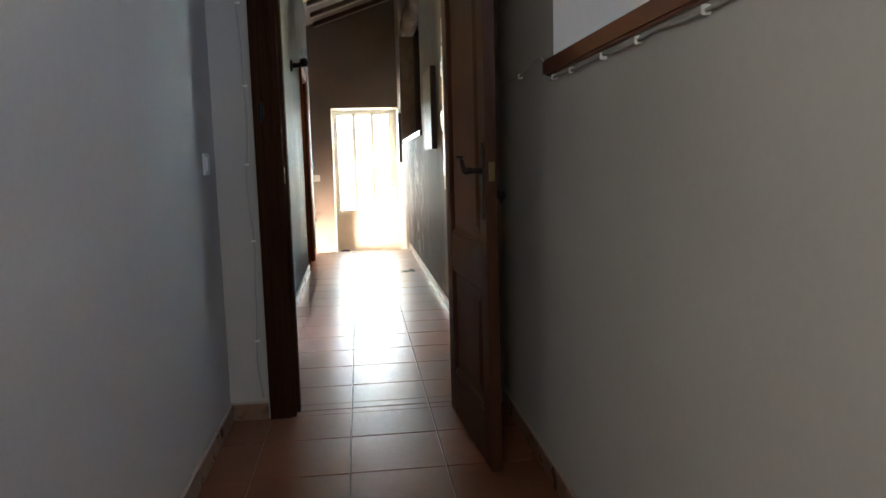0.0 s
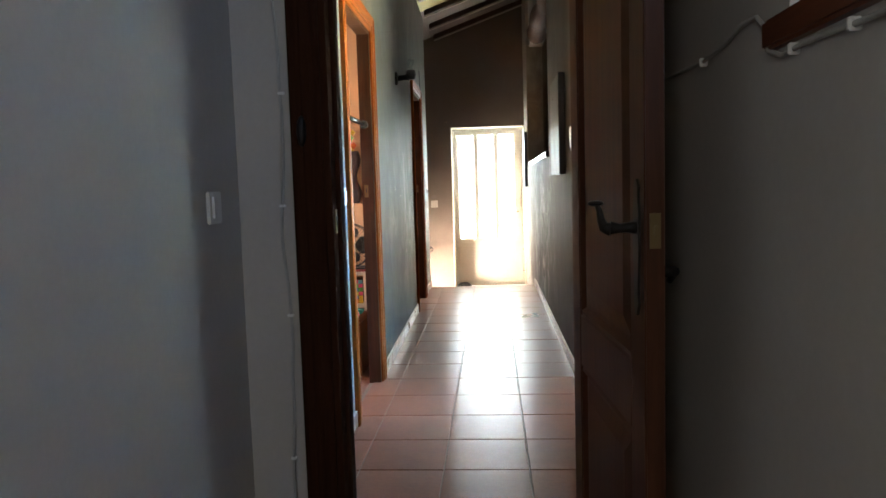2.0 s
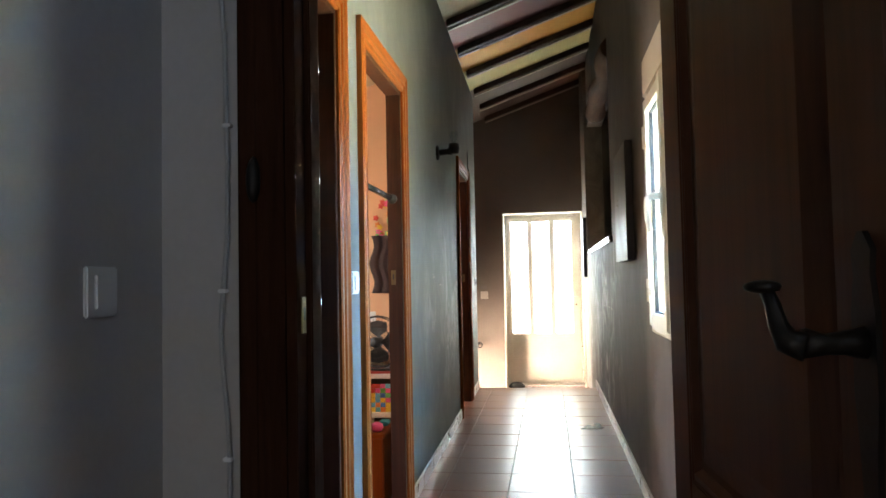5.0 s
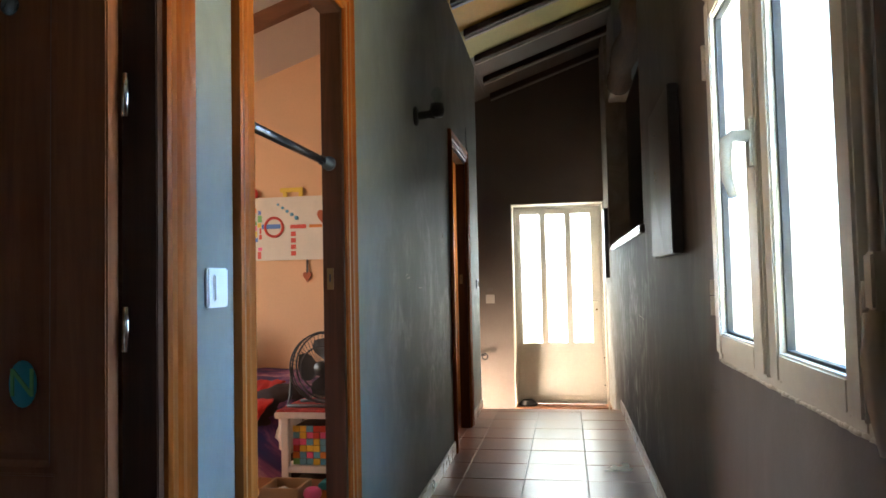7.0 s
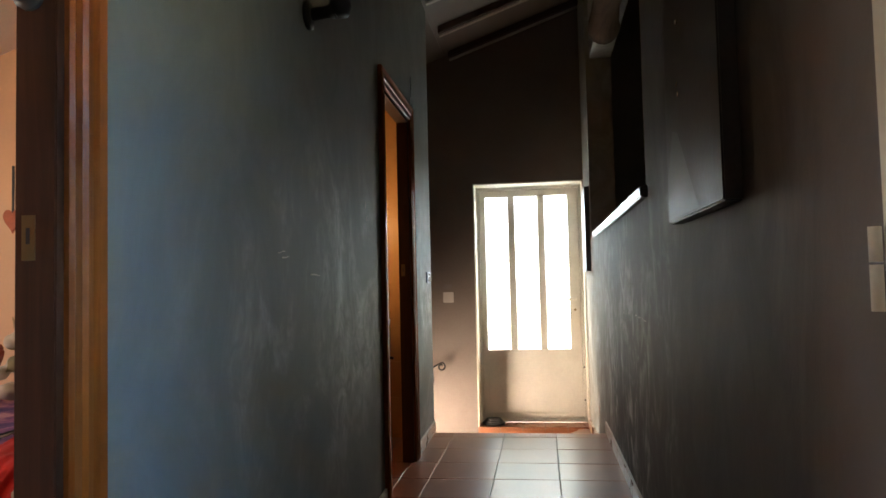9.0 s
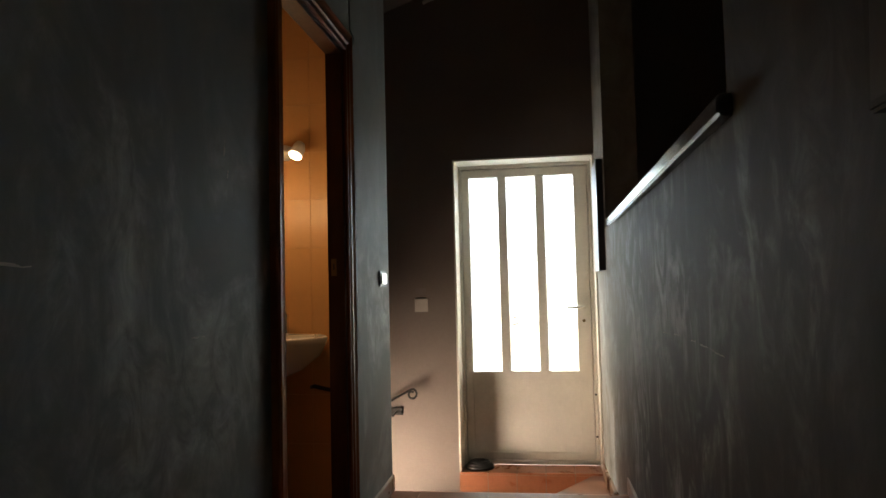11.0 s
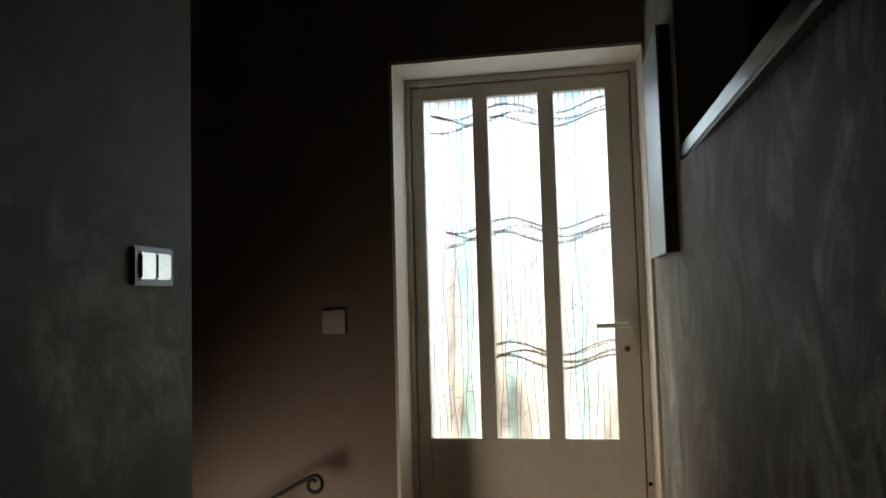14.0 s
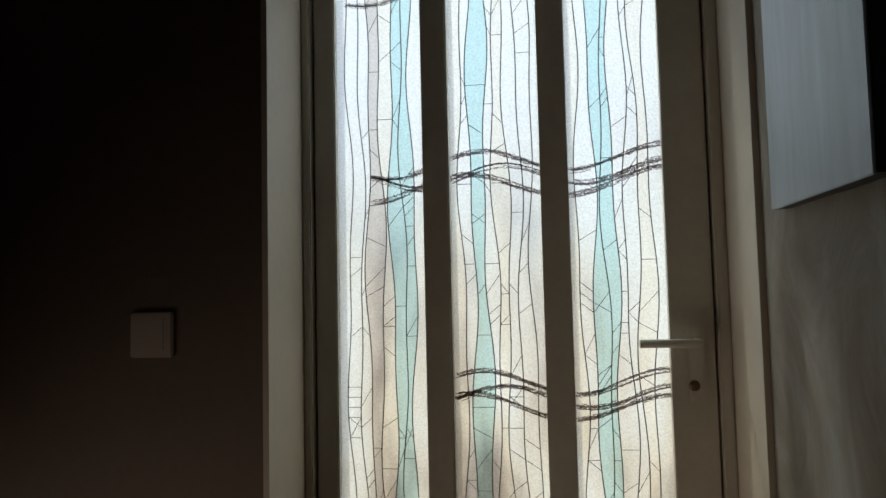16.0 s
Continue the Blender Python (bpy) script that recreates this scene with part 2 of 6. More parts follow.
def stained_glass(name, tint):
    """Hammered glass behind a coloured film, with the sunlit view outdoors painted into its lower half."""
    m, nt, b = shader(name)
    # blurred sunlit wall outdoors, painted as film colour that fades out upwards
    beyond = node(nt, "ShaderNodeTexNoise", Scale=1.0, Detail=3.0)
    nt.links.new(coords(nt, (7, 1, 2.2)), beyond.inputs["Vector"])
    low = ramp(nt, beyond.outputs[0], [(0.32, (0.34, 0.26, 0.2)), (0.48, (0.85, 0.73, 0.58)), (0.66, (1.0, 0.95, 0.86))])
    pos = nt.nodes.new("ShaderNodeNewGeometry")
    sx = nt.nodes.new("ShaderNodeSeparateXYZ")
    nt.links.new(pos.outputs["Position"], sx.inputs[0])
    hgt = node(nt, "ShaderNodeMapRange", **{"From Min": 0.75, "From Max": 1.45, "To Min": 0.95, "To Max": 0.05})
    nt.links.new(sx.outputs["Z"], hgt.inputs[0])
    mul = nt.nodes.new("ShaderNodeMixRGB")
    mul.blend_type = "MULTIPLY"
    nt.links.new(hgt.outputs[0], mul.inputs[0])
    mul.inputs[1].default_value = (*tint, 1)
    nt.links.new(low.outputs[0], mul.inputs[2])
    grain = node(nt, "ShaderNodeTexNoise", Scale=330.0, Detail=2.0)
    nt.links.new(coords(nt), grain.inputs["Vector"])
    gr = ramp(nt, grain.outputs[0], [(0.36, (0.8, 0.8, 0.8)), (0.58, (1, 1, 1))])
    mul2 = nt.nodes.new("ShaderNodeMixRGB")
    mul2.blend_type = "MULTIPLY"
    mul2.inputs[0].default_value = 1.0
    nt.links.new(mul.outputs[0], mul2.inputs[1])
    nt.links.new(gr.outputs[0], mul2.inputs[2])
    tl = nt.nodes.new("ShaderNodeBsdfTranslucent")
    tr = nt.nodes.new("ShaderNodeBsdfTransparent")
    for n in (tl, tr):
        nt.links.new(mul2.outputs[0], n.inputs["Color"])
    mx = nt.nodes.new("ShaderNodeMixShader")
    mx.inputs[0].default_value = 0.27
    nt.links.new(tl.outputs[0], mx.inputs[1])
    nt.links.new(tr.outputs[0], mx.inputs[2])
    nt.links.new(mx.outputs[0], nt.nodes["Material Output"].inputs[0])
    return m


def sheet_plastic(name):
    m, nt, b = shader(name)
    tl = node(nt, "ShaderNodeBsdfTranslucent", Color=(0.7, 0.76, 0.78, 1))
    tr = node(nt, "ShaderNodeBsdfTransparent", Color=(0.84, 0.9, 0.92, 1))
    mx = nt.nodes.new("ShaderNodeMixShader")
    mx.inputs[0].default_value = 0.6
    nt.links.new(tl.outputs[0], mx.inputs[1])
    nt.links.new(tr.outputs[0], mx.inputs[2])
    nt.links.new(mx.outputs[0], nt.nodes["Material Output"].inputs[0])
    return m


M = {
    "stain": plain("dark_tile_stain", (0.07, 0.04, 0.028), 0.2),
    "heart_wood": surface("red_brown_painted_wood", (0.4, 0.09, 0.03), 0.6, vary=0.2, big=20, fine=80),
    "room": surface("grey_white_plaster", (0.5, 0.475, 0.44), 0.75, vary=0.08, big=1.2, fine=60, bump=0.2),
    "left": glazed("grey_glazed_plaster", (0.18, 0.177, 0.163), (0.4, 0.385, 0.35), 0.62, 0.46, 0.64, 0.2, ((6.75, 0.95, 1.3, 0.7), (8.7, 0.7, 0.8, 0.8))),
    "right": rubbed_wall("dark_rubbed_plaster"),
    "end": surface("chocolate_wall_paint", (0.185, 0.146, 0.124), 0.65, vary=0.12, big=2, fine=60, bump=0.15),
    "patch": plain("faded_patch_paint", (0.18, 0.14, 0.125), 0.7),
    "cream": surface("cream_reveal_paint", (0.6, 0.53, 0.44), 0.6, vary=0.08, fine=50),
    "peach": surface("peach_wall_paint", (0.72, 0.44, 0.26), 0.7, vary=0.06, big=1.0, fine=60),
    "bathtile": surface("orange_wall_tile", (0.55, 0.3, 0.12), 0.35, vary=0.08, big=3, fine=40, bump=0.05, spread=0.1),
    "bathgrout": plain("pale_grout", (0.5, 0.28, 0.12), 0.8),
    "tile": surface("terracotta_floor_tile", (0.205, 0.08, 0.043), 0.3, vary=0.34, big=4, fine=50, bump=0.2, rvary=0.04, spread=0.16),
    "skirt": surface("terracotta_skirting_tile", (0.24, 0.135, 0.085), 0.3, vary=0.3, big=9, fine=60, bump=0.1, spread=0.15),
    "grout": surface("grey_brown_grout", (0.26, 0.2, 0.16), 0.85, vary=0.2, big=9, fine=90),
    "step": surface("red_glazed_step_tile", (0.36, 0.13, 0.06), 0.3, vary=0.25, big=9, fine=60, bump=0.1, spread=0.1),
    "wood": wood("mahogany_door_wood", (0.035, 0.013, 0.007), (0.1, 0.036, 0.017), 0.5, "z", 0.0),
    "door_wood": wood("red_mahogany_door_wood", (0.17, 0.055, 0.024), (0.4, 0.14, 0.06), 0.5, "z", 0.0),
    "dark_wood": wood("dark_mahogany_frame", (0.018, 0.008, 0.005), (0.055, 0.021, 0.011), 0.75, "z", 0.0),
    "casing": wood("varnished_orange_wood", (0.15, 0.032, 0.006), (0.34, 0.09, 0.014), 0.36),
    "casing_y": wood("varnished_orange_wood_across", (0.15, 0.032, 0.006), (0.34, 0.09, 0.014), 0.36, "y"),
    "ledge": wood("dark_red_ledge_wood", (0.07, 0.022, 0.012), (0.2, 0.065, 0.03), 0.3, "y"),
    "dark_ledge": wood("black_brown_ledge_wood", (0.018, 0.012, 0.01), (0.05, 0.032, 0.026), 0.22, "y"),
    "beam": wood("dark_stained_beam", (0.03, 0.016, 0.01), (0.09, 0.045, 0.026), 0.5, "x", 0.0),
    "red_beam": wood("reddish_brown_beam", (0.09, 0.035, 0.016), (0.22, 0.09, 0.04), 0.5, "x", 0.0),
    "tray_wood": wood("pale_tray_wood", (0.26, 0.15, 0.07), (0.42, 0.26, 0.13), 0.6, "x", 0.0),
    "log": wood("weathered_log", (0.03, 0.015, 0.008), (0.1, 0.05, 0.024), 0.8, "y", 0.0),
    "batten": surface("cream_batten_paint", (0.46, 0.39, 0.32), 0.5, vary=0.1),
    "board_olive": surface("olive_board_paint", (0.5, 0.46, 0.33), 0.6),
    "board_maroon": surface("maroon_board_paint", (0.24, 0.08, 0.075), 0.6),
    "board_ochre": surface("ochre_board_paint", (0.74, 0.38, 0.035), 0.6),
    "board_yellow": surface("pale_yellow_board_paint", (0.62, 0.54, 0.22), 0.6),
    "board_grey": surface("taupe_board_paint", (0.17, 0.14, 0.12), 0.6),
    "ceil": surface("white_ceiling_paint", (0.72, 0.66, 0.58), 0.7, vary=0.06),
    "alu": surface("off_white_lacquered_metal", (0.72, 0.67, 0.58), 0.35, vary=0.1, big=5, fine=50, bump=0.04),
    "door_alu": surface("aged_cream_lacquered_metal", (0.59, 0.55, 0.475), 0.42, vary=0.12, big=5, fine=50, bump=0.04),
    "plate": plain("aged_cream_plastic", (0.5, 0.44, 0.38), 0.6),
    "white": surface("white_plastic", (0.78, 0.78, 0.76), 0.35, vary=0.04, bump=0.02),
    "rubber": plain("black_gasket_rubber", (0.02, 0.02, 0.022), 0.6),
    "glass": clear_glass("window_glass"),
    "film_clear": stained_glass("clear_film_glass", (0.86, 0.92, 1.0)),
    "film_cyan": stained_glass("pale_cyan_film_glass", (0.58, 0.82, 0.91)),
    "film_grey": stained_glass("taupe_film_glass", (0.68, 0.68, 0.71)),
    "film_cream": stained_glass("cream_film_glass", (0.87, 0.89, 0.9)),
    "lead": plain("dark_leading", (0.06, 0.06, 0.06), 0.6),
    "twig": stained_glass("dark_twig_print", (0.24, 0.21, 0.23)),
    "sheet": sheet_plastic("white_corrugated_plastic"),
    "iron": surface("black_wrought_iron", (0.025, 0.022, 0.02), 0.5, 0.7, vary=0.2, fine=90, bump=0.2),
    "brass": surface("worn_brass", (0.2, 0.145, 0.07), 0.5, 0.85, vary=0.2),
    "chrome": surface("chrome", (0.75, 0.75, 0.76), 0.15, 1.0, vary=0.05, bump=0.0),
    "steel": surface("dark_brushed_steel", (0.12, 0.13, 0.15), 0.28, 0.85, vary=0.2, bump=0.02),
    "canvas": surface("dark_painted_canvas", (0.045, 0.04, 0.04), 0.45, vary=0.3, big=4, fine=70, bump=0.3),
    "canvas_sheen": surface("grey_painted_sheen", (0.075, 0.072, 0.072), 0.45, vary=0.2, fine=60),
    "bluewood": surface("pale_blue_washed_wood", (0.36, 0.43, 0.5), 0.35, vary=0.3, big=6, fine=40, stretch=(1, 1, 0.15)),
    "cable": plain("grey_white_cable", (0.42, 0.42, 0.4), 0.5),
    "ceramic": surface("white_ceramic", (0.8, 0.77, 0.72), 0.1, vary=0.03, bump=0.0, rvary=0.03),
    "lamp_on": lit("lit_lamp_face", (1.0, 0.86, 0.55), 2.5),
    "red_cloth": surface("red_cotton", (0.55, 0.02, 0.015), 0.9, vary=0.25, big=6, fine=120, bump=0.3),
    "galaxy": galaxy("galaxy_print_fabric"),
    "plush": surface("cream_plush", (0.5, 0.42, 0.32), 1.0, vary=0.15, big=10, fine=150, bump=0.6),
    "plush_body": surface("khaki_plush_shirt", (0.2, 0.155, 0.08), 1.0, vary=0.25, big=10, fine=150, bump=0.6),
    "floral": surface("red_floral_fabric", (0.4, 0.04, 0.035), 0.9, vary=0.8, big=22, fine=70, bump=0.3),
    "dull_red": surface("dull_red_felt", (0.36, 0.08, 0.05), 0.95, vary=0.25, big=8, fine=90, bump=0.3),
    "teal": plain("teal_felt", (0.05, 0.3, 0.32), 0.9),
    "yellow": plain("yellow_plastic", (0.75, 0.5, 0.05), 0.4),
    "orange": plain("orange_paint", (0.7, 0.22, 0.04), 0.4),
    "red": plain("red_paint", (0.6, 0.05, 0.03), 0.4),
    "blue": plain("blue_paint", (0.06, 0.16, 0.5), 0.4),
    "green": plain("green_paint", (0.15, 0.42, 0.12), 0.4),
    "pink": plain("pink_plastic", (0.8, 0.12, 0.3), 0.4),
    "sky": plain("light_blue_paint", (0.15, 0.42, 0.6), 0.4),
    "paper": plain("white_gesso", (0.66, 0.6, 0.53), 0.6),
    "darkgrey": plain("charcoal_plastic", (0.03, 0.03, 0.032), 0.4),
    "mirror_edge": plain("violet_tin", (0.3, 0.1, 0.2), 0.4),
    "stool": surface("white_stool_paint", (0.72, 0.66, 0.6), 0.5, vary=0.08),
    "ground": surface("dry_yard_ground", (0.4, 0.34, 0.27), 0.9, vary=0.3, big=0.8, fine=12),
    "bath_towel": plain("towel_dark", (0.05, 0.03, 0.03), 0.9),
}

for m_name, gloss in (("log", 0.12), ("end", 0.12), ("wood", 0.2), ("dark_wood", 0.03), ("door_wood", 0.15), ("casing", 0.13), ("casing_y", 0.13), ("tile", 0.18), ("canvas", 0.1), ("canvas_sheen", 0.11)):
    M[m_name].node_tree.nodes["Principled BSDF"].inputs["Specular IOR Level"].default_value = gloss

# ---- mesh helpers ----
ORIGIN = {}


def box(bm, x0, x1, y0, y1, z0, z1, bevel=0.0):
    vs = [bm.verts.new((x, y, z)) for x in (x0, x1) for y in (y0, y1) for z in (z0, z1)]
    faces = [bm.faces.new([vs[i] for i in q]) for q in ((0, 1, 3, 2), (4, 6, 7, 5), (0, 4, 5, 1), (2, 3, 7, 6), (0, 2, 6, 4), (1, 5, 7, 3))]
    if bevel:
        edges = {e for f in faces for e in f.edges}
        bmesh.ops.bevel(bm, geom=list(edges), offset=bevel, segments=2, affect="EDGES", clamp_overlap=True)


def tube(bm, pts, r, n=8, caps=True):
    """A round bar along points; r is one radius or one for each point."""
    pts = [Vector(p) for p in pts]
    rs = r if isinstance(r, (list, tuple)) else [r] * len(pts)
    rings, side = [], None
    for i, p in enumerate(pts):
        d = (pts[min(i + 1, len(pts) - 1)] - pts[max(i - 1, 0)]).normalized()
        if side is None:
            side = d.orthogonal().normalized()
        side = (side - d * side.dot(d)).normalized()
        up = d.cross(side)
        rings.append([bm.verts.new(p + rs[i] * (math.cos(a) * side + math.sin(a) * up)) for a in [2 * math.pi * k / n for k in range(n)]])
    for a, b in zip(rings, rings[1:]):
        for k in range(n):
            f = bm.faces.new((a[k], a[(k + 1) % n], b[(k + 1) % n], b[k]))
            f.smooth = True
    if caps:
        bm.faces.new(rings[0][::-1])
        bm.faces.new(rings[-1])


def lathe(bm, profile, centre=(0, 0, 0), n=24, axis="z", sx=1.0, sy=1.0):
    """Turn (radius, height) points about an axis through centre."""
    c, rings = Vector(centre), []
    for r, h in profile:
        ring = []
        for k in range(n):
            a = 2 * math.pi * k / n
            u, v = sx * r * math.cos(a), sy * r * math.sin(a)
            p = {"z": (u, v, h), "y": (u, h, v), "x": (h, u, v)}[axis]
            ring.append(bm.verts.new(c + Vector(p)))
        rings.append(ring)
    for a, b in zip(rings, rings[1:]):
        for k in range(n):
            f = bm.faces.new((a[k], a[(k + 1) % n], b[(k + 1) % n], b[k]))
            f.smooth = True
    if profile[0][0] > 1e-5:
        bm.faces.new(rings[0][::-1])
    if profile[-1][0] > 1e-5:
        bm.faces.new(rings[-1])


def blob(bm, centre, size, rough=0.0, n=3, seed=0):
    g = bmesh.ops.create_icosphere(bm, subdivisions=n, radius=1.0)
    for v in g["verts"]:
        k = 1 + rough * noise.noise(v.co * 2.1 + Vector((seed, 0, 0)))
        v.co = Vector((v.co.x * size[0] * k + centre[0], v.co.y * size[1] * k + centre[1], v.co.z * size[2] * k + centre[2]))
    for f in bm.faces:
        f.smooth = True


def finish(name, bm, material):
    bmesh.ops.recalc_face_normals(bm, faces=bm.faces[:])
    me = bpy.data.meshes.new(name)
    bm.to_mesh(me)
    bm.free()
    for mt in material if isinstance(material, (list, tuple)) else [material]:
        me.materials.append(mt)
    return me


def thing(name, at, label, category, group="", kind=""):
    ob = new(name)
    ob.location = at
    ob.empty_display_size = 0.05
    ORIGIN[ob] = Vector(at)
    return tagged(ob, label, category, group, kind)


def part(name, bm, material, parent, label=""):
    """One mesh under a thing or under a part, from world coordinates."""
    o = ORIGIN[parent]
    bmesh.ops.translate(bm, verts=bm.verts[:], vec=-o)
    ob = new(name, finish(name, bm, M[material]))
    ob.parent = parent
    ORIGIN[ob] = o
    if label:
        ob["label"] = label
    return ob


def mesh_thing(name, bm, material, label, category, kind="", group=""):
    """A thing that is one mesh, with its origin at its base."""
    xs = [v.co for v in bm.verts]
    o = Vector((sum(c.x for c in xs) / len(xs), sum(c.y for c in xs) / len(xs), min(c.z for c in xs)))
    bmesh.ops.translate(bm, verts=bm.verts[:], vec=-o)
    ob = new(name, finish(name, bm, M[material]))
    ob.location = o
    ORIGIN[ob] = o
    return tagged(ob, label, category, group, kind)


def setting(name, bm, material, label, category):
    ob = new(name, finish(name, bm, M[material]))
    ORIGIN[ob] = Vector((0, 0, 0))
    return tagged(ob, label, category, "", "structure")


def boxes(*rows, bevel=0.0):
    bm = bmesh.new()
    for r in rows:
        box(bm, *r, bevel=bevel)
    return bm


# ---- the plan ----
RL, RR = -0.59, 0.61                # start room wall faces
P0, P1 = 3.07, 3.21                 # partition with the open door
EDGE, END, DOOR = 9.16, 10.22, 10.44  # top of the steps, end wall, entrance door
ROOF0, SLOPE = 3.04, 0.35


def roof(x):
    return ROOF0 + SLOPE * (x + 0.53)


def wall_x(name, face, back, spans, material, label):
    """A wall along y from boxes (y0, y1, z0, z1); z1 None: up to the roof."""
    bm = bmesh.new()
    x0, x1 = min(face, back), max(face, back)
    for y0, y1, z0, z1 in spans:
        box(bm, x0, x1, y0, y1, z0, roof(x1) + 0.02 if z1 is None else z1)
    return setting(name, bm, material, label, "wall")


HEAD = 2.035


def drift(y):
    """How far the left wall stands out of line at y."""
    return 0.01 * max(0.0, y - 5.2)


def ease_left(ob):
    """Lean a built thing's meshes along the left wall's drift."""
    for part_ob in [ob] + list(ob.children_recursive):
        if part_ob.type == "MESH":
            for v in part_ob.data.vertices:
                v.co.x -= drift(v.co.y + ORIGIN[part_ob].y)
    return ob


D1B, D2, D3 = (3.36, 4.07), (4.44, 5.15), (7.585, 8.32)
ease_left(wall_x("wall_left", L, L - T, [(P1, D1B[0], 0, None), (D1B[0], D1B[1], HEAD, None), (D1B[1], D2[0], 0, None), (D2[0], D2[1], HEAD, None), (D2[1], 5.2, 0, None), (5.2, D3[0], 0, None), (D3[0], D3[1], HEAD, None), (D3[1], 9.165, 0, None)], "left", "grey rubbed plaster corridor wall with three doorways"))
WIN = (3.955, 5.04, 0.87, 2.08)
NICHE = (6.98, 9.66, 1.36, 2.75)
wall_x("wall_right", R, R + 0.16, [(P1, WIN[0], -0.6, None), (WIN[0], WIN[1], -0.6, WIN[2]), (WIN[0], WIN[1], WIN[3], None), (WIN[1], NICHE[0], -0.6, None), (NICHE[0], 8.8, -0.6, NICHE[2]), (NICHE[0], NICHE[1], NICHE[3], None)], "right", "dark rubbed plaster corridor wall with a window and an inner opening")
PIER = 0.5745


def bow(y):
    """The wall's face, easing inwards to the entrance reveal."""
    k = min(1, max(0, (y - 8.8) / (END - 8.8)))
    return R + (PIER - R) * k * k * (3 - 2 * k)


bm = bmesh.new()
for y0, y1, top in ((8.8, NICHE[1], NICHE[2]), (NICHE[1], END, roof(R + 0.16))):
    ys = [y0 + (y1 - y0) * i / 12 for i in range(13)]
    lo = [bm.verts.new((bow(y), y, -0.6)) for y in ys] + [bm.verts.new((R + 0.16, y, -0.6)) for y in (y1, y0)]
    hi = [bm.verts.new((v.co.x, v.co.y, top)) for v in lo]
    bm.faces.new(lo[::-1]), bm.faces.new(hi)
    for i in range(15):
        bm.faces.new((lo[i], lo[(i + 1) % 15], hi[(i + 1) % 15], hi[i]))
setting("wall_right_end", bm, "right", "mottled plaster wall with door light painted in taupe, easing towards the entrance door", "wall")
HATCH = (0.2, 2.2, 1.345, 2.75)
wall_x("wall_start_right", RR, RR + 0.17, [(-2.4, HATCH[0], 0, None), (HATCH[0], HATCH[1], 0, HATCH[2]), (HATCH[0], HATCH[1], HATCH[3], None), (HATCH[1], P0, 0, None)], "room", "grey white plaster wall with a ledged opening")
wall_x("wall_start_left", RL, RL - T, [(-2.4, P0, 0, None)], "room", "grey white plaster wall")
bm = boxes((-0.71, -0.405, P0, P1, 0, 2.93), (0.485, 0.78, P0, P1, 0, 3.4), (-0.405, 0.485, P0, P1, HEAD + 0.03, 3.0))
setting("wall_partition", bm, "room", "grey white plaster partition round the open door", "wall")
setting("wall_back", boxes((-0.75, 2.5, -2.52, -2.4, 0, 3.3)), "room", "plain grey white wall", "wall")
# entrance wall with the door opening
DX0, DX1, DTOP, SILL = -0.36, 0.575, 1.895, -0.17
bm = boxes((-3.4, DX0, END, END + 0.32, -2.6, 3.0), (DX1, 2.6, END, END + 0.32, -2.6, 3.9), (DX0, DX1, END, END + 0.32, DTOP, 3.6), (DX0, DX1, END, END + 0.32, -2.6, SILL - 0.03), (-0.9, DX0, END, END + 0.32, 3.0, 3.2))
setting("wall_end", bm, "end", "dark chocolate painted end wall round the entrance door", "wall")
bm = boxes((DX0, DX0 + 0.012, END - 0.004, DOOR + 0.01, SILL, DTOP), (DX1 - 0.012, DX1, END - 0.004, DOOR + 0.01, SILL, DTOP), (DX0, DX1, END - 0.004, DOOR + 0.01, DTOP - 0.012, DTOP))
setting("door_reveal", bm, "cream", "cream painted plaster reveal of the entrance door", "trim")
# spaces behind the openings
setting("wall_side_room", boxes((2.35, 2.47, -2.4, 3.2, 0, 3.6), (0.78, 2.47, 3.2, 3.32, 0, 3.6)), "room", "pale wall seen through the ledged opening", "wall")
setting("wall_inner_stair", boxes((1.75, 1.87, 6.6, 10.22, -0.6, 4.2), (0.78, 1.75, 6.6, 6.72, -0.6, 4.2)), "board_olive", "dim olive wall behind the inner opening", "wall")
setting("wall_bedroom", boxes((-3.6, L - T, 7.40, 7.5, 0, 3.1), (-3.72, -3.6, 3.9, 4.8, 0, 3.1), (-3.72, -3.6, 6.0, 7.5, 0, 3.1), (-3.72, -3.6, 4.8, 6.0, 0, 0.9), (-3.72, -3.6, 4.8, 6.0, 2.1, 3.1), (-3.6, L - T, 4.18, 4.3, 0, 3.1)), "peach", "peach painted bedroom wall", "wall")
setting("wall_side_store", boxes((-1.6, L - T, P0, P1, 0, 3.0), (-1.72, -1.6, P0, 4.3, 0, 3.0)), "room", "plain wall of the small side room", "wall")
BW = 8.98
bath = setting("wall_bathroom", boxes((-2.6, L - T - 0.04, BW, 9.02, 0, 3.0), (-2.72, -2.6, 7.5, 9.02, 0, 3.0)), "bathgrout", "bathroom wall clad in orange tiles", "wall")
setting("wall_stair", boxes((-3.4, L - T - 0.04, 9.022, 9.162, -2.6, 3.0), (-3.52, -3.4, 9.02, END, -2.6, 3.0)), "end", "dark stairwell wall", "wall")

# floors
floor = setting("floor", boxes((RL - T, RR + 0.17, -2.4, P1, -0.12, -0.0015), (L - T, R + 0.16, P1, EDGE - 0.03, -0.12, -0.0015)), "grout", "terracotta tiled corridor floor with grey grout", "floor")
floor_bed = setting("floor_bedroom", boxes((-3.6, L - T, 4.3, 7.4, -0.12, -0.0015), (-1.6, L - T, P1, 4.18, -0.12, -0.0015), (0.78, 2.35, -2.4, 3.2, -0.12, -0.0015)), "grout", "terracotta tiled bedroom floor", "floor")
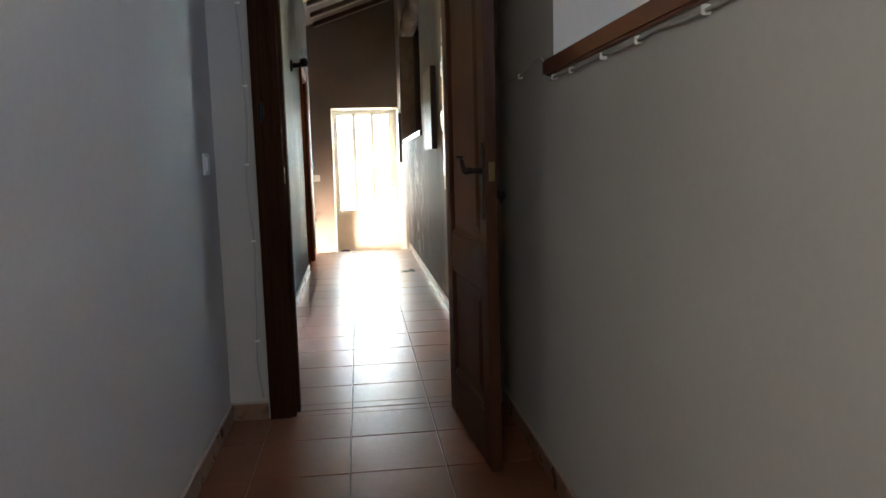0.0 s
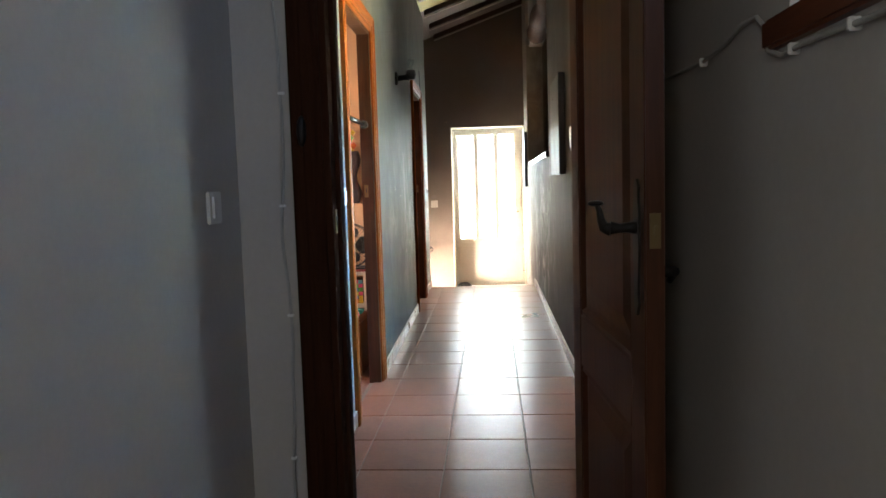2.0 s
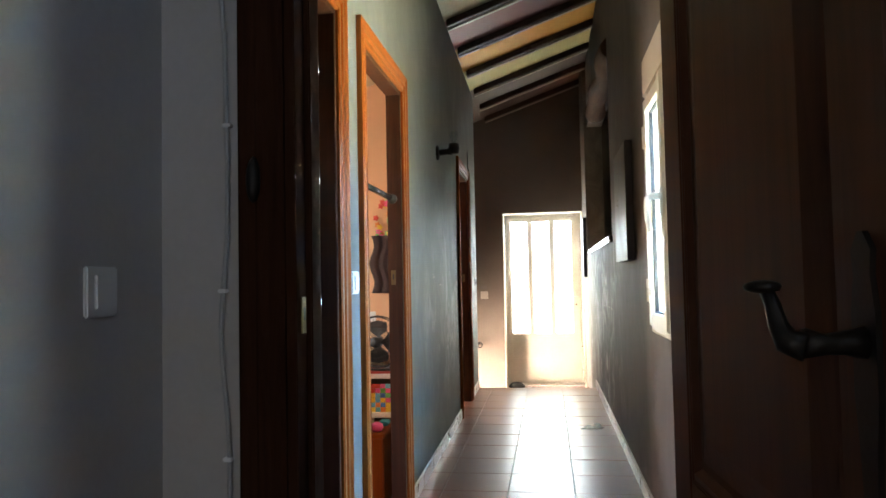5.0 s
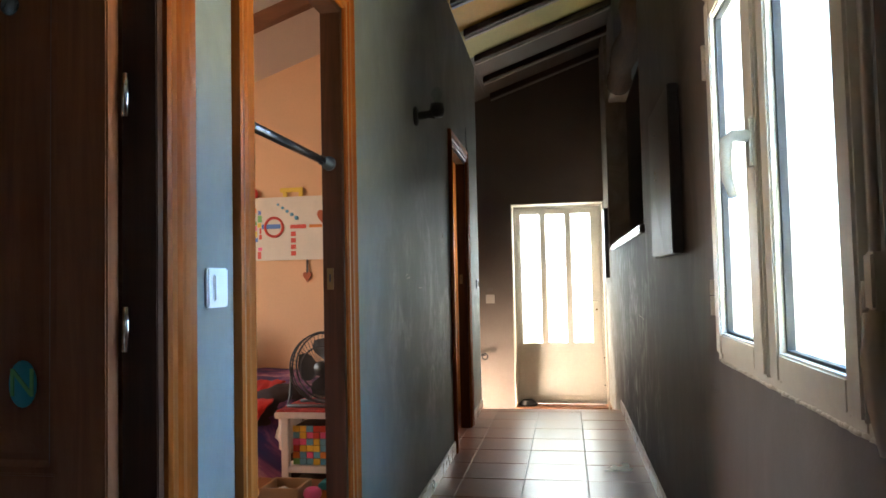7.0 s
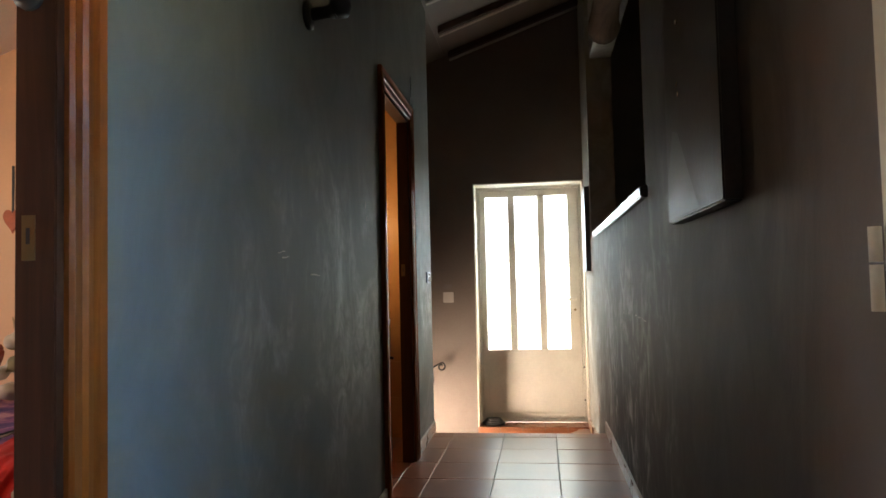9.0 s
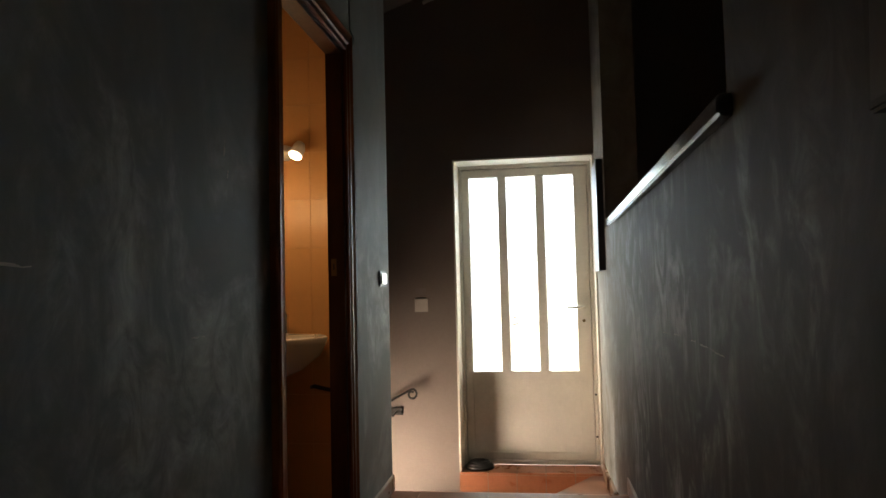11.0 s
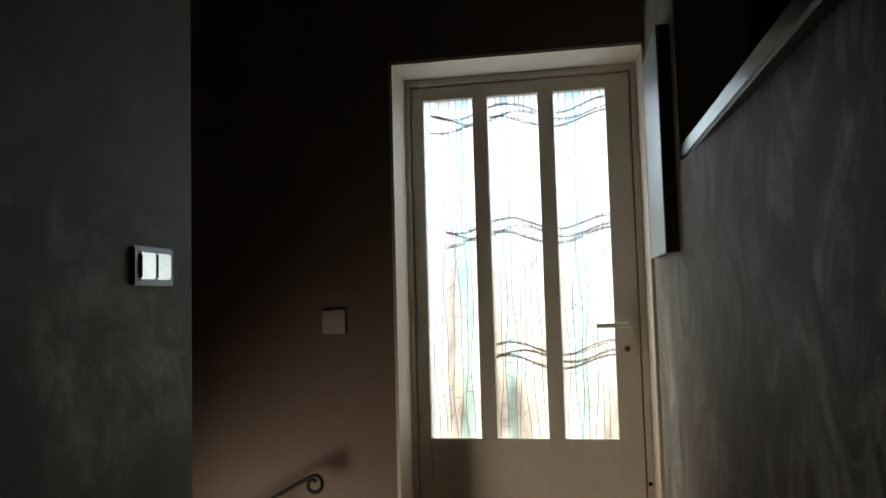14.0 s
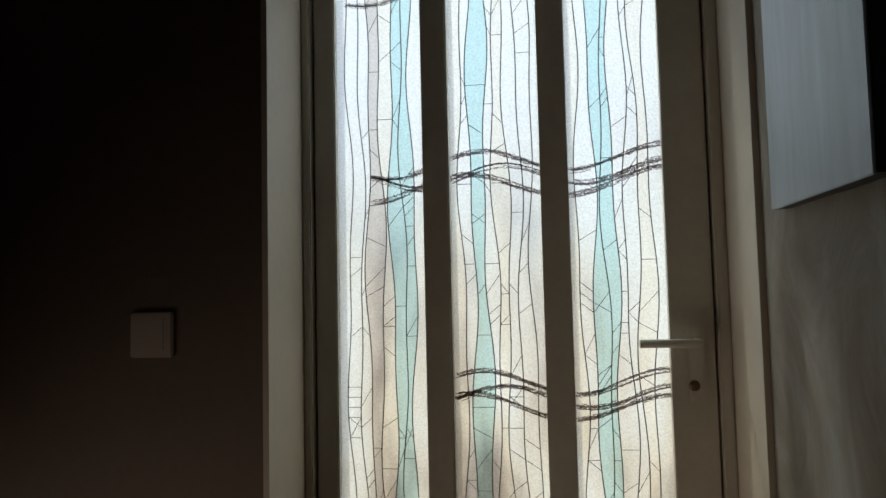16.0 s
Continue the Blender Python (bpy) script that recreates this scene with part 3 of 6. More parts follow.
floor_bath = setting("floor_bathroom", boxes((-2.6, L - T, 7.5, BW, -0.12, -0.0015)), "grout", "tiled bathroom floor", "floor")

# ceilings: one roof plane over everything
def slab(x0, x1, y0, y1, drop=0.0):
    bm = bmesh.new()
    pts = [(x0, roof(x0) - drop), (x1, roof(x1) - drop), (x1, roof(x1) - drop + 0.06), (x0, roof(x0) - drop + 0.06)]
    a = [bm.verts.new((x, y0, z)) for x, z in pts]
    b = [bm.verts.new((x, y1, z)) for x, z in pts]
    bm.faces.new(a), bm.faces.new(b[::-1])
    for i in range(4):
        bm.faces.new((a[i], a[(i + 1) % 4], b[(i + 1) % 4], b[i]))
    return bm


bm = slab(-3.75, L - T + 0.02, 3.0, 9.075, 0.08)
setting("ceiling_bedroom", bm, "ceil", "white sloping ceiling between beams", "ceiling")
setting("ceiling_start", slab(-0.75, 2.5, -2.5, P0 + 0.07), "ceil", "white sloping ceiling", "ceiling")
setting("ceiling_inner_stair", slab(R + 0.1, 1.9, P1, 10.5, -0.01), "end", "dark ceiling over the inner stair", "ceiling")
setting("ceiling_stairwell", slab(-3.5, L - T + 0.02, 9.075, 10.5), "board_grey", "taupe sloping ceiling over the stairs", "ceiling")
BEAMS = [3.7 + 0.65 * i for i in range(10)] + [10.16]
PAINT = ["board_yellow", "board_olive", "board_maroon", "board_ochre", "board_yellow", "board_olive", "board_maroon", "board_ochre", "board_yellow", "board_grey", "board_grey"]
NAMES = {"board_olive": "olive cream", "board_maroon": "maroon", "board_ochre": "ochre orange", "board_yellow": "pale yellow", "board_grey": "taupe"}
edges = [P1 - 0.1] + BEAMS + [10.5]
for i, (y0, y1) in enumerate(zip(edges, edges[1:])):
    c = PAINT[min(i, len(PAINT) - 1)]
    setting("ceiling_" + str(i + 1), slab(L - T + 0.022, R + 0.1, y0, y1), c, NAMES[c] + " painted ceiling boards between beams", "ceiling")


def ceiling_beam(y, x0, x1, batten=True, depth=0.056, material="beam"):
    b = thing("ceiling_beam", (0.5 * (x0 + x1), y, roof(0.5 * (x0 + x1)) - 0.15), "dark stained wooden ceiling beam following the roof slope", "beam", "beams under the roof")
    bm = bmesh.new()
    w = 0.036
    for d0, d1, ww, nm in ((0.002, depth, w, "body"),):
        a = [bm.verts.new((x, y + s * ww, roof(x) - d)) for x, s, d in ((x0, -1, d0), (x0, 1, d0), (x0, 1, d1), (x0, -1, d1))]
        c = [bm.verts.new((x, y + s * ww, roof(x) - d)) for x, s, d in ((x1, -1, d0), (x1, 1, d0), (x1, 1, d1), (x1, -1, d1))]
        bm.faces.new(a), bm.faces.new(c[::-1])
        for i in range(4):
            bm.faces.new((a[i], a[(i + 1) % 4], c[(i + 1) % 4], c[i]))
    bmesh.ops.bevel(bm, geom=bm.edges[:], offset=0.004, segments=2, affect="EDGES")
    part("body", bm, material, b)
    if batten:
        bm = bmesh.new()
        q = []
        for x in (x0 + 0.004, x1 - 0.004):
            for s, d in ((0.2, 0.053), (1.2, 0.053), (1.2, 0.068), (0.2, 0.068)):
                q.append(bm.verts.new((x, y + s * w, roof(x) - d)))
        for f in ((0, 1, 2, 3), (7, 6, 5, 4), (0, 4, 5, 1), (1, 5, 6, 2), (2, 6, 7, 3), (3, 7, 4, 0)):
            bm.faces.new([q[i] for i in f])
        part("batten", bm, "batten", b, "cream painted edge strip")
    return b


for y in BEAMS:
    ceiling_beam(y, L + 0.002, R - 0.002)
for y in (4.95, 5.78, 6.6):
    ceiling_beam(y, -3.5, L - T - 0.01, False, 0.16, "red_beam")
# round log lintel over the inner opening
bm = bmesh.new()
bark = random.Random(3)
ys = [6.985 + 0.09 * i for i in range(25)]
tube(bm, [(0.672 + 0.012 * math.sin(y * 5), y, 2.775 + 0.016 * math.sin(y * 2.3)) for y in ys], [0.098 + 0.012 * math.sin(y * 7.1) + bark.uniform(-0.005, 0.005) for y in ys], 14)
mesh_thing("log_lintel", bm, "log", "weathered round log lintel over the inner opening", "beam")


# ---- doors, frames and trim ----
def casing(name, a0, a1, top, plane, out, axis, label, category="door frame", width=0.088, material="casing", lining=T):
    """A moulded surround and its lining round an opening in a wall: plane is the wall's face, out the way it faces."""
    mid = 0.5 * (a0 + a1)
    base = (plane, mid, 0) if axis == "x" else (mid, plane, 0)
    root = thing(name, base, label, category, "", "structure")
    prof = [(0.0, 0.0), (0.0, 0.012), (0.008, 0.017), (0.03, 0.014), (0.038, 0.02), (0.05, 0.02), (0.056, 0.015), (0.07, 0.018), (width - 0.006, 0.024), (width, 0.02), (width, 0.0)]

    def put(bm, a, z, d):
        return bm.verts.new((plane + out * d, a, z) if axis == "x" else (a, plane + out * d, z))

    for nm, ends in (("side_casing", lambda u: ((a0 - u, 0.0), (a0 - u, top + u))), ("side_casing", lambda u: ((a1 + u, top + u), (a1 + u, 0.0))), ("head_casing", lambda u: ((a0 - u, top + u), (a1 + u, top + u)))):
        bm = bmesh.new()
        r0, r1 = [], []
        for u, d in prof:
            p, q = ends(u)
            r0.append(put(bm, p[0], p[1], d)), r1.append(put(bm, q[0], q[1], d))
        for i in range(len(prof) - 1):
            bm.faces.new((r0[i], r0[i + 1], r1[i + 1], r1[i]))
        bm.faces.new(r0), bm.faces.new(r1[::-1])
        part(nm, bm, material if nm == "side_casing" or material != "casing" else "casing_y", root)
    # lining through the wall, with a stop
    lo, hi = sorted((plane + out * 0.004, plane - out * lining))
    s0, s1 = sorted((plane - out * lining * 0.5, plane - out * lining * 0.62))
    for nm, rows in (("lining", ((a0 - 0.001, a0 + 0.02, 0, top),)), ("lining", ((a1 - 0.02, a1 + 0.001, 0, top),)), ("head_lining", ((a0, a1, top - 0.02, top + 0.001),))):
        bm = bmesh.new()
        for b0, b1, z0, z1 in rows:
            box(bm, *((lo, hi, b0, b1) if axis == "x" else (b0, b1, lo, hi)), z0, z1, 0.002)
        part(nm, bm, "wood" if material == "casing" else material, root)
    return root


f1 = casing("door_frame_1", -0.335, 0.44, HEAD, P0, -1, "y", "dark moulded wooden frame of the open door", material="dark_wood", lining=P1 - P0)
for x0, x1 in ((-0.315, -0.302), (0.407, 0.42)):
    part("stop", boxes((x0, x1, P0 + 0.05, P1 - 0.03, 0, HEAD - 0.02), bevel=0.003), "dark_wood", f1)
f1b = casing("door_frame_2", D1B[0], D1B[1], HEAD, L, 1, "x", "varnished wooden frame round the sticker door")
f2 = casing("door_frame_3", D2[0], D2[1], HEAD, L, 1, "x", "varnished wooden frame of the bedroom doorway")
f3 = casing("door_frame_4", D3[0], D3[1], HEAD, L, 1, "x", "dark varnished wooden frame of the bathroom doorway")
for fr, x0, x1, y0, y1, z in ((f1, -0.3145, -0.312, P0 + 0.02, P0 + 0.045, 1.0), (f2, L - 0.052, L - 0.03, D2[1] - 0.0225, D2[1] - 0.019, 1.08), (f3, L - 0.052, L - 0.03, D3[1] - 0.0225, D3[1] - 0.019, 1.08)):
    bm = boxes((x0, x1, y0, y1, z + 0.015, z + 0.085))
    p = part("strike_plate", bm, "brass", fr, "worn brass strike plate")
    part("strike_hole", boxes((x0 - 0.001 if x1 - x0 < 0.01 else x0 + 0.008, x1 + 0.001 if x1 - x0 < 0.01 else x1 - 0.008, y0 + 0.008 if x1 - x0 < 0.01 else y0 - 0.001, y1 - 0.008 if x1 - x0 < 0.01 else y1 + 0.001, z + 0.04, z + 0.065)), "darkgrey", p, "dark latch hole")
ease_left(f3)
bm = bmesh.new()
blob(bm, (-0.39, P0 - 0.026, 1.31), (0.014, 0.012, 0.045), 0.1, 2)
part("iron_latch", bm, "iron", f1, "black iron latch boss")


def leaf_parts(root, w, h, t, material="wood"):
    """Panelled leaf in its own axes: hinge at x 0, thickness along y."""
    ORIGIN[root] = Vector((0, 0, 0))
    st = 0.1
    z0 = 0.008
    part("stile", boxes((0, st, 0, t, z0, h), bevel=0.003), material, root)
    part("stile", boxes((w - st, w, 0, t, z0, h), bevel=0.003), material, root)
    rails = ((z0, 0.2), (0.65, 0.79), (h - 0.13, h))
    for a, b in rails:
        part("rail", boxes((st, w - st, 0.001, t - 0.001, a, b), bevel=0.003), material, root)
    for a, b in ((0.2, 0.65), (0.79, h - 0.13)):
        bm = bmesh.new()
        x0, x1 = st, w - st
        g = 0.012
        for s in (0, 1):
            y = (lambda d: d if s == 0 else t - d)
            loops = []
            for inset, depth in ((0.0, 0.006), (0.012, 0.003), (0.022, 0.013), (0.034, 0.013), (0.075, 0.005)):
                loops.append([bm.verts.new((x, y(depth), z)) for x, z in ((x0 + inset, a + inset), (x1 - inset, a + inset), (x1 - inset, b - inset), (x0 + inset, b - inset))])
            for p, q in zip(loops, loops[1:]):
                for i in range(4):
                    bm.faces.new((p[i], p[(i + 1) % 4], q[(i + 1) % 4], q[i]))
            bm.faces.new(loops[-1])
        part("panel", bm, material, root)


# the open door: hinged at the far jamb, swung towards the start room
door1 = thing("open_door", (0, 0, 0), "open mahogany panelled door with an iron lever handle", "door")
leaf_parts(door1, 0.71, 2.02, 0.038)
door1.matrix_world = pose(0.366, 3.05, 0.0, 0, 0, -85.9)
hx, hz = 0.668, 1.03
bm = bmesh.new()
prof = [(-0.14, 0.004), (-0.12, 0.015), (-0.1, 0.011), (-0.06, 0.014), (-0.02, 0.019), (0.05, 0.019), (0.08, 0.013), (0.1, 0.016), (0.115, 0.004)]
fr = [bm.verts.new((hx + k * w, -0.005, hz + u)) for k in (-1, 1) for u, w in (prof if k < 0 else prof[::-1])]
bk = [bm.verts.new((v.co.x, 0.0, v.co.z)) for v in fr]
bm.faces.new(fr), bm.faces.new(bk[::-1])
for i in range(len(fr)):
    bm.faces.new((fr[i], fr[(i + 1) % len(fr)], bk[(i + 1) % len(fr)], bk[i]))
plate = part("backplate", bm, "iron", door1, "long black iron backplate")
bm = bmesh.new()
tube(bm, [(hx, 0.0, hz + 0.025), (hx, -0.02, hz + 0.025), (hx, -0.035, hz + 0.024), (hx, -0.052, hz + 0.025)], [0.015, 0.01, 0.009, 0.013], 10)
tube(bm, [(hx, -0.05, hz + 0.022), (hx - 0.008, -0.062, hz + 0.026), (hx - 0.016, -0.066, hz + 0.04), (hx - 0.022, -0.067, hz + 0.056), (hx - 0.028, -0.07, hz + 0.068)], [0.013, 0.011, 0.008, 0.0065, 0.006], 10)
blob(bm, (hx - 0.028, -0.073, hz + 0.071), (0.017, 0.016, 0.006), 0.0, 2)
part("lever", bm, "iron", plate, "black iron lever with an oval knob")
bm = boxes((0.7095, 0.713, 0.009, 0.029, hz - 0.012, hz + 0.052))
lockp = part("lock_plate", bm, "brass", door1, "worn brass lock plate on the edge")
part("latch", boxes((0.713, 0.719, 0.014, 0.024, hz + 0.012, hz + 0.03), bevel=0.002), "brass", lockp)
bm = bmesh.new()
box(bm, hx - 0.015, hx + 0.015, 0.038, 0.042, hz - 0.14, hz + 0.1, 0.002)
tube(bm, [(hx, 0.04, hz - 0.06), (hx, 0.07, hz - 0.06), (hx - 0.03, 0.078, hz - 0.065), (hx - 0.055, 0.076, hz - 0.085)], [0.012, 0.009, 0.008, 0.006], 10)
part("rear_lever", bm, "iron", door1, "black iron lever")

# the door with stickers, standing open into the side room
door2 = thing("sticker_door", (0, 0, 0), "open dark panelled door with oval letter stickers", "door")
leaf_parts(door2, D1B[1] - D1B[0] - 0.044, 2.01, 0.036, "door_wood")
door2.matrix_world = pose(L - T - 0.003, D1B[1] - 0.022, 0.0, 0, 0, 180)
W2 = D1B[1] - D1B[0] - 0.044


def sticker(u, z, ru, rz, colour, letter="", lcol="red"):
    bm = bmesh.new()
    lathe(bm, [(0.0, 0.0), (1.0, 0.0), (1.0, 0.0015), (0.0, 0.0015)], (0, 0, 0), 20, "y", ru, rz)
    bmesh.ops.translate(bm, verts=bm.verts[:], vec=(u, 0.0315, z))
    s = part("sticker", bm, colour, door2, "round printed sticker")
    if letter:
        cu = bpy.data.curves.new("letter", "FONT")
        cu.body, cu.size, cu.align_x, cu.align_y, cu.extrude = letter, rz * 1.7, "CENTER", "CENTER", 0.001
        tmp = bpy.data.objects.new("letter", cu)
        scene.collection.objects.link(tmp)
        me = bpy.data.meshes.new_from_object(tmp)
        bpy.data.objects.remove(tmp)
        me.materials.append(M[lcol])
        lt = new("letter", me)
        lt.parent = s
        lt.matrix_local = pose(u, 0.0345, z, 90, 0, 180)


sticker(0.167, 0.947, 0.028, 0.042, "teal", "N", "green")
sticker(0.254, 0.947, 0.028, 0.042, "green", "E", "red")
sticker(0.348, 0.948, 0.028, 0.042, "teal", "D", "orange")
sticker(0.312, 1.407, 0.019, 0.021, "teal")
sticker(0.241, 1.647, 0.017, 0.018, "chrome")
sticker(0.198, 1.635, 0.019, 0.02, "steel")
sticker(0.342, 1.515, 0.015, 0.017, "yellow")
sticker(0.296, 1.607, 0.008, 0.009, "green")
sticker(0.35, 1.613, 0.01, 0.013, "steel")
sticker(0.342, 1.551, 0.012, 0.013, "red")
for u, z, c in ((0.298, 1.232, "orange"), (0.239, 1.213, "pink"), (0.348, 1.37, "orange"), (0.22, 0.685, "plush")):
    bm = bmesh.new()
    ring = [bm.verts.new((u + (0.021 + 0.003 * math.cos(7 * a)) * math.cos(a), 0.0325 if z > 0.7 else 0.0375, z + (0.021 + 0.003 * math.cos(7 * a)) * math.sin(a))) for a in [2 * math.pi * k / 30 for k in range(30)]]
    back = [bm.verts.new((v.co.x, v.co.y - 0.002, v.co.z)) for v in ring]
    bm.faces.new(ring)
    for k in range(30):
        bm.faces.new((ring[k], ring[(k + 1) % 30], back[(k + 1) % 30], back[k]))
    part("sticker", bm, c, door2, "small flower shaped sticker")
for z in (0.28, 1.0, 1.42, 1.8):
    bm = bmesh.new()
    tube(bm, [(L - T + 0.014, D1B[1] - 0.03, z), (L - T + 0.014, D1B[1] - 0.026, z + 0.08)], 0.007, 8)
    part("hinge", bm, "chrome", f1b, "worn steel hinge knuckle")

# ---- the entrance door ----
fd = thing("door_1", (0.1, DOOR, SILL), "off-white metal entrance door with three stained glass panes", "door", "", "structure")
FX0, FX1 = DX0 + 0.012, DX1 - 0.012
LX0, LX1, LT = -0.325, 0.535, 1.855
GZ0, GZ1 = 0.455, 1.80
PANES = [(-0.275, -0.075), (-0.016, 0.184), (0.244, 0.444)]
for r in ((FX0, LX0 - 0.004, SILL, DTOP - 0.012), (LX1 + 0.004, FX1, SILL, DTOP - 0.012), (LX0 - 0.004, LX1 + 0.004, LT + 0.004, DTOP - 0.012)):
    part("frame", boxes((r[0], r[1], DOOR - 0.02, DOOR + 0.05, r[2], r[3]), bevel=0.003), "door_alu", fd)
for r in ((LX0, PANES[0][0], SILL + 0.03, LT), (PANES[2][1], LX1, SILL + 0.03, LT)):
    part("stile", boxes((r[0], r[1], DOOR, DOOR + 0.04, r[2], r[3]), bevel=0.003), "door_alu", fd)
part("top_rail", boxes((PANES[0][0], PANES[2][1], DOOR + 0.001, DOOR + 0.039, GZ1, LT), bevel=0.003), "door_alu", fd)
part("bottom_rail", boxes((PANES[0][0], PANES[2][1], DOOR + 0.001, DOOR + 0.039, SILL + 0.03, -0.09), bevel=0.003), "door_alu", fd)
part("mid_rail", boxes((PANES[0][0], PANES[2][1], DOOR + 0.001, DOOR + 0.039, GZ0 - 0.055, GZ0), bevel=0.003), "door_alu", fd)
for a, b in ((PANES[0][1], PANES[1][0]), (PANES[1][1], PANES[2][0])):
    part("mullion", boxes((a, b, DOOR - 0.006, DOOR + 0.036, GZ0, GZ1), bevel=0.004), "door_alu", fd)
bm = boxes((PANES[0][0] - 0.01, PANES[2][1] + 0.01, DOOR + 0.012, DOOR + 0.03, -0.1, GZ0 - 0.04))
part("kick_panel", bm, "door_alu", fd, "plain metal lower panel with dirt marks")
rng = random.Random(5)
FILMS = ("film_clear film_clear film_clear film_grey film_cream film_cyan film_cyan film_clear".split(), "film_cream film_clear film_cyan film_clear film_cream film_clear film_clear film_clear".split(), "film_cream film_clear film_cyan film_cyan film_clear film_clear film_cream film_clear".split())
for (a, b), films, bands in zip(PANES, FILMS, (((1.745, 0.1), (1.285, 0.38)), ((1.745, 0), (1.285, 0), (0.8, 0)), ((1.745, 0), (1.285, 0), (0.8, 0)))):
    pane = part("pane", boxes((a - 0.002, b + 0.002, DOOR + 0.022, DOOR + 0.026, GZ0 - 0.002, GZ1 + 0.002)), "glass", fd, "hammered glass under a stained film")
    bm = bmesh.new()
    n = 8

    def ribbon(pts, w, y):
        vs = []
        for i, (x, z) in enumerate(pts):
            p, q = pts[max(0, i - 1)], pts[min(len(pts) - 1, i + 1)]
            dx, dz = q[0] - p[0], q[1] - p[1]
            k = math.hypot(dx, dz) or 1
            ww = w[i] if isinstance(w, list) else w
            vs.append((bm.verts.new((x - dz / k * ww, y, z + dx / k * ww)), bm.verts.new((x + dz / k * ww, y, z - dx / k * ww))))
        for u, v in zip(vs, vs[1:]):
            bm.faces.new((u[0], u[1], v[1], v[0]))

    lines = []
    for i in range(1, n):
        x = a + (b - a) * (i + rng.uniform(-0.2, 0.2)) / n
        ph, q2 = rng.uniform(0, 6), rng.uniform(0, 6)
        pts = [(min(b - 0.001, max(a + 0.001, x + 0.0065 * math.sin(8 * z + ph) + 0.004 * math.sin(17 * z + q2))), z) for z in [GZ0 + (GZ1 - GZ0) * j / 60 for j in range(61)]]
        lines.append(pts)
        ribbon(pts, 0.0012, DOOR + 0.0185)
    for i in range(len(lines) - 1):
        for _ in range(12):
            j = rng.randrange(2, 58)
            p, q = lines[i][j], lines[i + 1][min(60, max(0, j + rng.choice((-1, 0, 1, 2))))]
            ribbon([p, q], 0.0007, DOOR + 0.0185)
    part("leading", bm, "lead", pane, "thin dark leading lines")
    rows = [[(a, z) for _, z in lines[0]]] + lines + [[(b, z) for _, z in lines[0]]]
    for p, q, film in zip(rows, rows[1:], films):
        bm = bmesh.new()
        u = [(bm.verts.new((p[k][0], DOOR + 0.02, p[k][1])), bm.verts.new((q[k][0], DOOR + 0.02, q[k][1]))) for k in range(61)]
        for k in range(60):
            bm.faces.new((u[k][0], u[k][1], u[k + 1][1], u[k + 1][0]))
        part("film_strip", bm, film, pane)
    bm = bmesh.new()
    for z0, begin in bands:
        for off, sh, amp, wave in ((0.0, 0.0, 0.026, 0.4), (-0.03, 0.05, 0.023, 0.36), (-0.052, -0.03, 0.027, 0.44)):
            for strand in range(9):
                j0 = int(120 * begin) + (rng.randrange(0, 9) if strand else 0)
                while j0 < 116:
                    j1 = min(120, j0 + rng.randrange(26, 70))
                    dz = rng.uniform(-0.006, 0.006)
                    pts = [(x, z0 + off + dz + amp * math.cos(2 * math.pi * (x - 0.05 - sh) / wave) + rng.uniform(-0.0017, 0.0017)) for x in [a + (b - a) * j / 120 for j in range(j0, j1 + 1)]]
                    ribbon(pts, [rng.uniform(0.0003, 0.0014) for _ in pts], DOOR + 0.018)
                    j0 = j1 + rng.randrange(1, 12)
    part("twig_print", bm, "twig", pane, "dark wavy twig bands printed across")
for r in ((LX0 - 0.025, LX0 + 0.02, SILL, LT + 0.03), (LX1 - 0.02, LX1 + 0.025, SILL, LT + 0.03), (LX0, LX1, LT - 0.015, LT + 0.03), (LX0, LX1, SILL, SILL + 0.05)):
    part("rebate", boxes((r[0], r[1], DOOR + 0.0405, DOOR + 0.052, r[2], r[3])), "door_alu", fd)
part("threshold", boxes((FX0, FX1, DOOR - 0.012, DOOR + 0.05, SILL, SILL + 0.028), bevel=0.003), "door_alu", fd)
bm = boxes((0.478, 0.512, DOOR - 0.008, DOOR, 0.76, 0.92), bevel=0.003)
hp = part("handle_plate", bm, "door_alu", fd)
bm = bmesh.new()
tube(bm, [(0.495, DOOR - 0.006, 0.885), (0.495, DOOR - 0.045, 0.885), (0.48, DOOR - 0.052, 0.885), (0.375, DOOR - 0.052, 0.885)], 0.009, 10)
part("lever", bm, "door_alu", hp, "off-white lever handle")
bm = bmesh.new()
lathe(bm, [(0, 0), (0.011, 0), (0.011, -0.006), (0, -0.006)], (0.487, DOOR - 0.008, 0.795), 12, "y")
part("lock_cylinder", bm, "brass", hp)
for z in (0.02, 0.3):
    bm = bmesh.new()
    lathe(bm, [(0, 0), (0.008, 0), (0.006, -0.006), (0, -0.006)], (0.548, DOOR - 0.02, z), 10, "y")
    part("bolt", bm, "iron", fd)

# ---- the corridor window ----
wd = thing("window_1", (R, 4.5, 0.87), "white metal casement window with two closed sashes", "window", "", "structure")
WY0, WY1, WZ0, WZ1 = 3.962, 5.035, 0.875, 1.905
for r in ((WY0, WY0 + 0.05, WZ0, WZ1), (WY1 - 0.05, WY1, WZ0, WZ1), (WY0 + 0.05, WY1 - 0.05, WZ0, WZ0 + 0.05), (WY0 + 0.05, WY1 - 0.05, WZ1 - 0.05, WZ1)):
    part("frame", boxes((R - 0.012, R + 0.07, r[0], r[1], r[2], r[3]), bevel=0.004), "alu", wd)
MID = 4.45
SZ0, SZ1 = 0.899, 1.878
